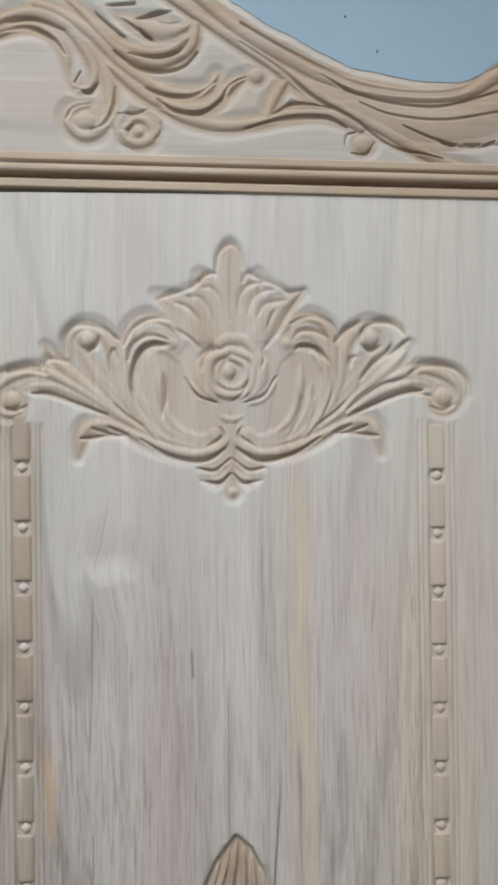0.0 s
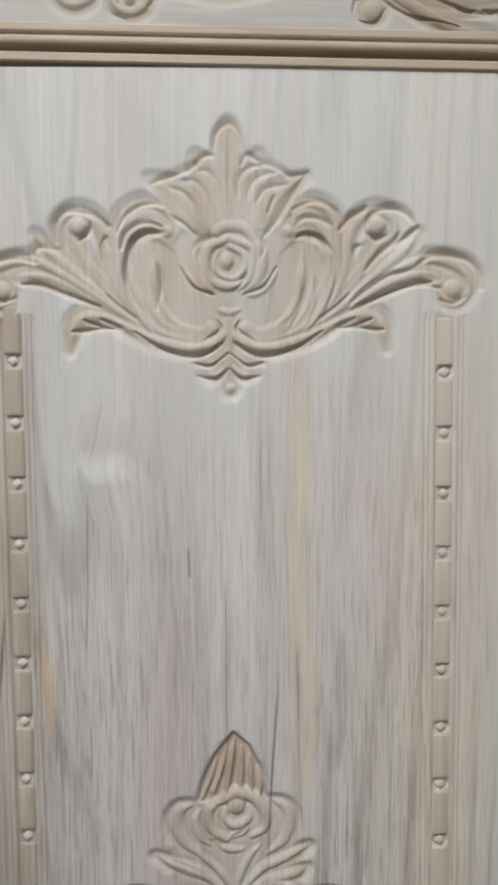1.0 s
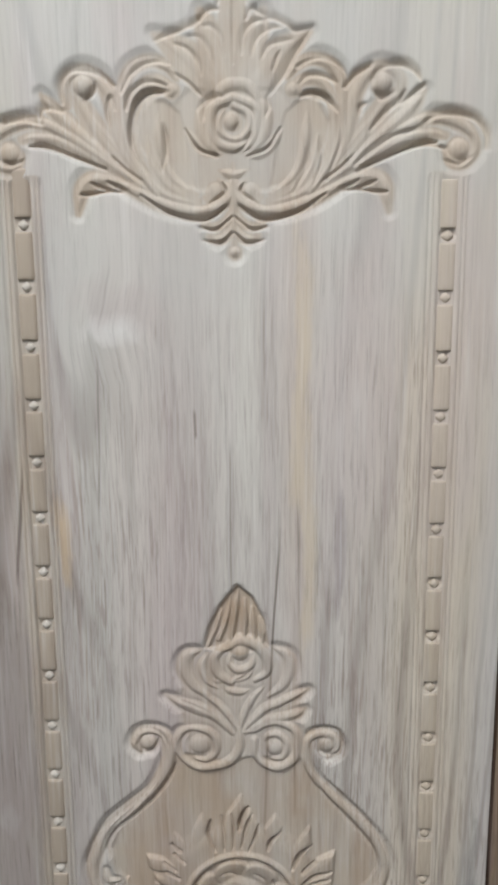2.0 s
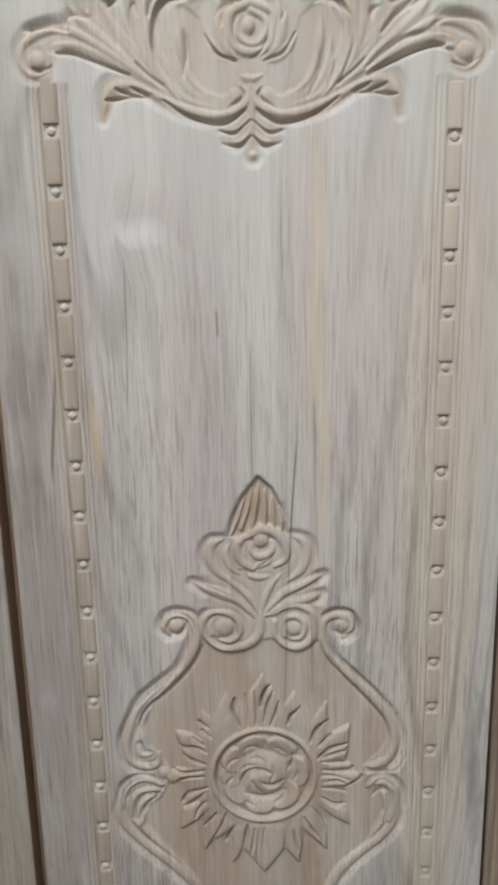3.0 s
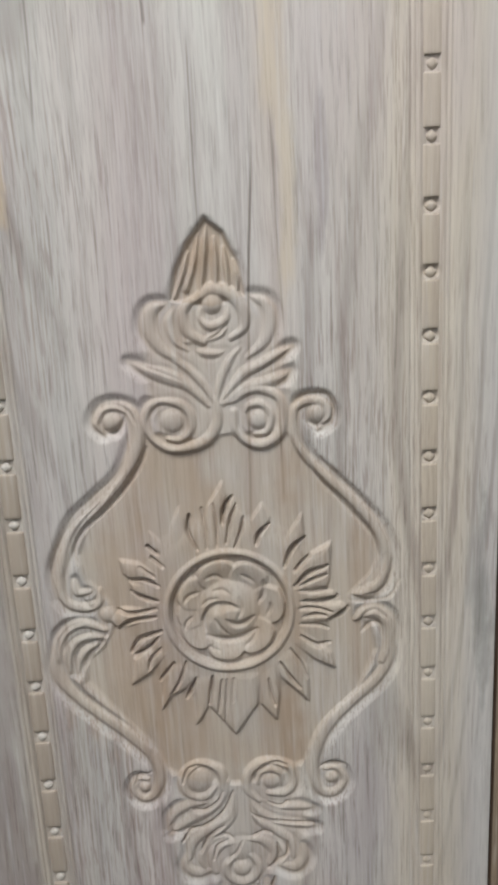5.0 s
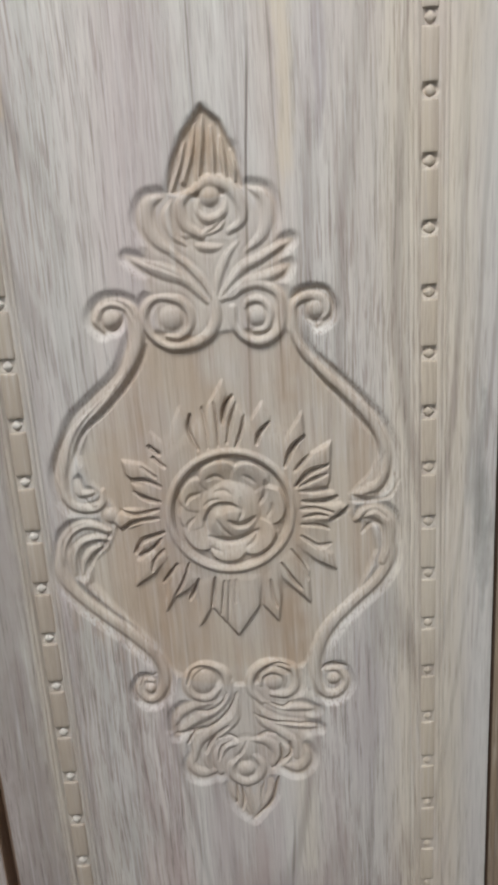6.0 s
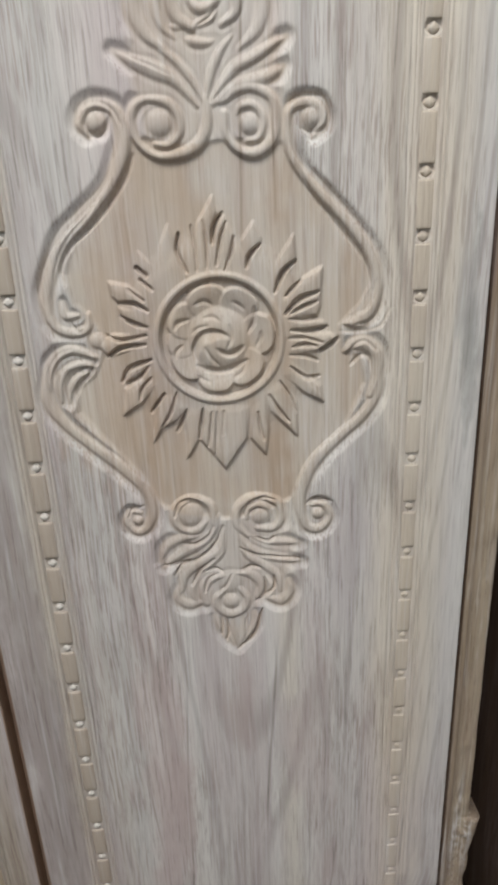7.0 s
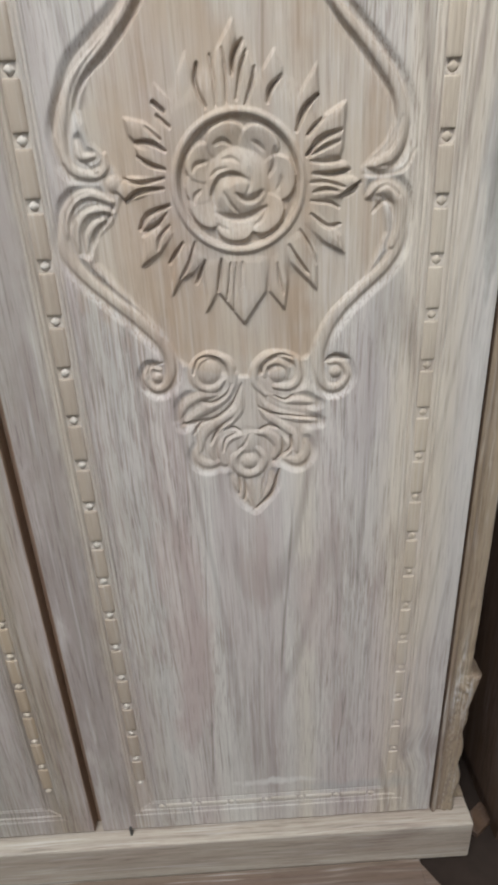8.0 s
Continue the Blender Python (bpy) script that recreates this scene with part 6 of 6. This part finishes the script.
while z > STRIP_Z + 12:
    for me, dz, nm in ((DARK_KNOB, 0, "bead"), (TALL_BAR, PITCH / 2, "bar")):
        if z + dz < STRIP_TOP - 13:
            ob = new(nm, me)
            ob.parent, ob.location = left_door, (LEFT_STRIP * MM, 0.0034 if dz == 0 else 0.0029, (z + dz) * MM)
    z -= PITCH

# ---------------------------------------------------------------- the workshop
tagged(box_part("floor", -3.2, 3.2, -4.2, 0.9, -0.08, 0.0, FLOOR), "dusty brown concrete workshop floor", "floor", kind="structure")
tagged(box_part("wall_north", -3.2, 3.2, 0.64, 0.9, 0.0, 3.3, BLUE), "pale blue painted workshop wall", "wall", kind="structure")
# walls and ceiling out of view are assumed; their openings hold the lamps
bm = bmesh.new()
box(bm, -3.2, -2.45, -3.2, -3.0, 0, 3.3)
box(bm, 0.55, 3.0, -3.2, -3.0, 0, 3.3)
box(bm, -2.45, 0.55, -3.2, -3.0, 0, 1.55)
box(bm, -2.45, 0.55, -3.2, -3.0, 3.12, 3.3)
tagged(part("wall_south", bm, PLASTER), "grey plastered workshop wall with a wide high opening", "wall", kind="structure")
# this doorway is added for the side fill lamp
bm = bmesh.new()
box(bm, 3.0, 3.2, -3.0, -2.3, 0, 3.3)
box(bm, 3.0, 3.2, -0.7, 0.64, 0, 3.3)
box(bm, 3.0, 3.2, -2.3, -0.7, 2.4, 3.3)
tagged(part("wall_east", bm, PLASTER), "unseen grey plastered workshop wall with a doorway added for fill light", "wall", kind="structure")
tagged(box_part("wall_west", -3.2, -3.0, -3.0, 0.64, 0.0, 3.3, PLASTER), "grey plastered workshop wall", "wall", kind="structure")
bm = bmesh.new()
box(bm, -3.2, 3.2, -3.2, -2.3, 3.3, 3.4)
box(bm, -3.2, 3.2, -0.9, 0.9, 3.3, 3.4)
box(bm, -3.2, -1.2, -2.3, -0.9, 3.3, 3.4)
box(bm, 0.2, 3.2, -2.3, -0.9, 3.3, 3.4)
tagged(part("ceiling", bm, PLASTER), "grey workshop ceiling with a roof opening", "ceiling", kind="structure")

# a dark cupboard side standing just past the wardrobe
cupboard = empty("cupboard", "dark brown varnished wooden cupboard standing beside the wardrobe", "cupboard")
box_part("side_panel", 0.345, 0.367, -0.02, 0.60, 0.05, 1.70, DARK, cupboard, bevel=0.002)
box_part("side_panel", 0.923, 0.945, -0.02, 0.60, 0.05, 1.70, DARK, cupboard, bevel=0.002)
box_part("front_panel", 0.3675, 0.9225, -0.015, 0.005, 0.05, 1.70, DARK, cupboard, bevel=0.002)
box_part("top_board", 0.343, 0.95, -0.03, 0.61, 1.7005, 1.722, DARK, cupboard, bevel=0.003)
box_part("plinth", 0.355, 0.935, 0.0, 0.59, 0.0, 0.0495, DARK, cupboard)

# scraps of timber on the floor before the plinth
def plank(name, length, width, thick, place, turn, material_, label):
    bm = box(bmesh.new(), -length / 2, length / 2, -width / 2, width / 2, 0, thick, 0.0015)
    for v in bm.verts:
        v.co.z += 0.0006 * noise.noise((v.co.x * 30, v.co.y * 30, 2.0)) if v.co.z > thick / 2 else 0
    ob = tagged(part(name, bm, material_), label, "plank")
    ob.matrix_world = pose(place[0], place[1], 0.0, 0, 0, turn)
    return ob


plank("loose_plank", 0.86, 0.12, 0.012, (-0.205, -0.086), 0.0, SCRAP, "brown rough-sawn plank lying on the floor")
plank("timber_offcut", 0.20, 0.050, 0.010, (0.150, -0.098), 33, SCRAP, "brown sawn timber offcut lying on the floor")
plank("timber_offcut", 0.05, 0.03, 0.010, (0.338, 0.03), 35, DARK, "small dark brown timber offcut lying beside the plinth")

# two nails in the blue wall
for x, z in ((0.241, 2.469), (0.303, 2.402)):
    bm = bmesh.new()
    bmesh.ops.create_cone(bm, cap_ends=True, segments=12, radius1=0.0019, radius2=0.0019, depth=0.0012, matrix=Matrix.Translation((x, 0.6372, z)) @ Matrix.Rotation(radians(90), 4, "X"))
    bmesh.ops.create_cone(bm, cap_ends=True, segments=8, radius1=0.0010, radius2=0.0010, depth=0.006, matrix=Matrix.Translation((x, 0.639, z)) @ Matrix.Rotation(radians(90), 4, "X"))
    tagged(part("nail", bm, STEEL), "small dark steel nail driven into the blue wall", "nail", "nails in the wall")
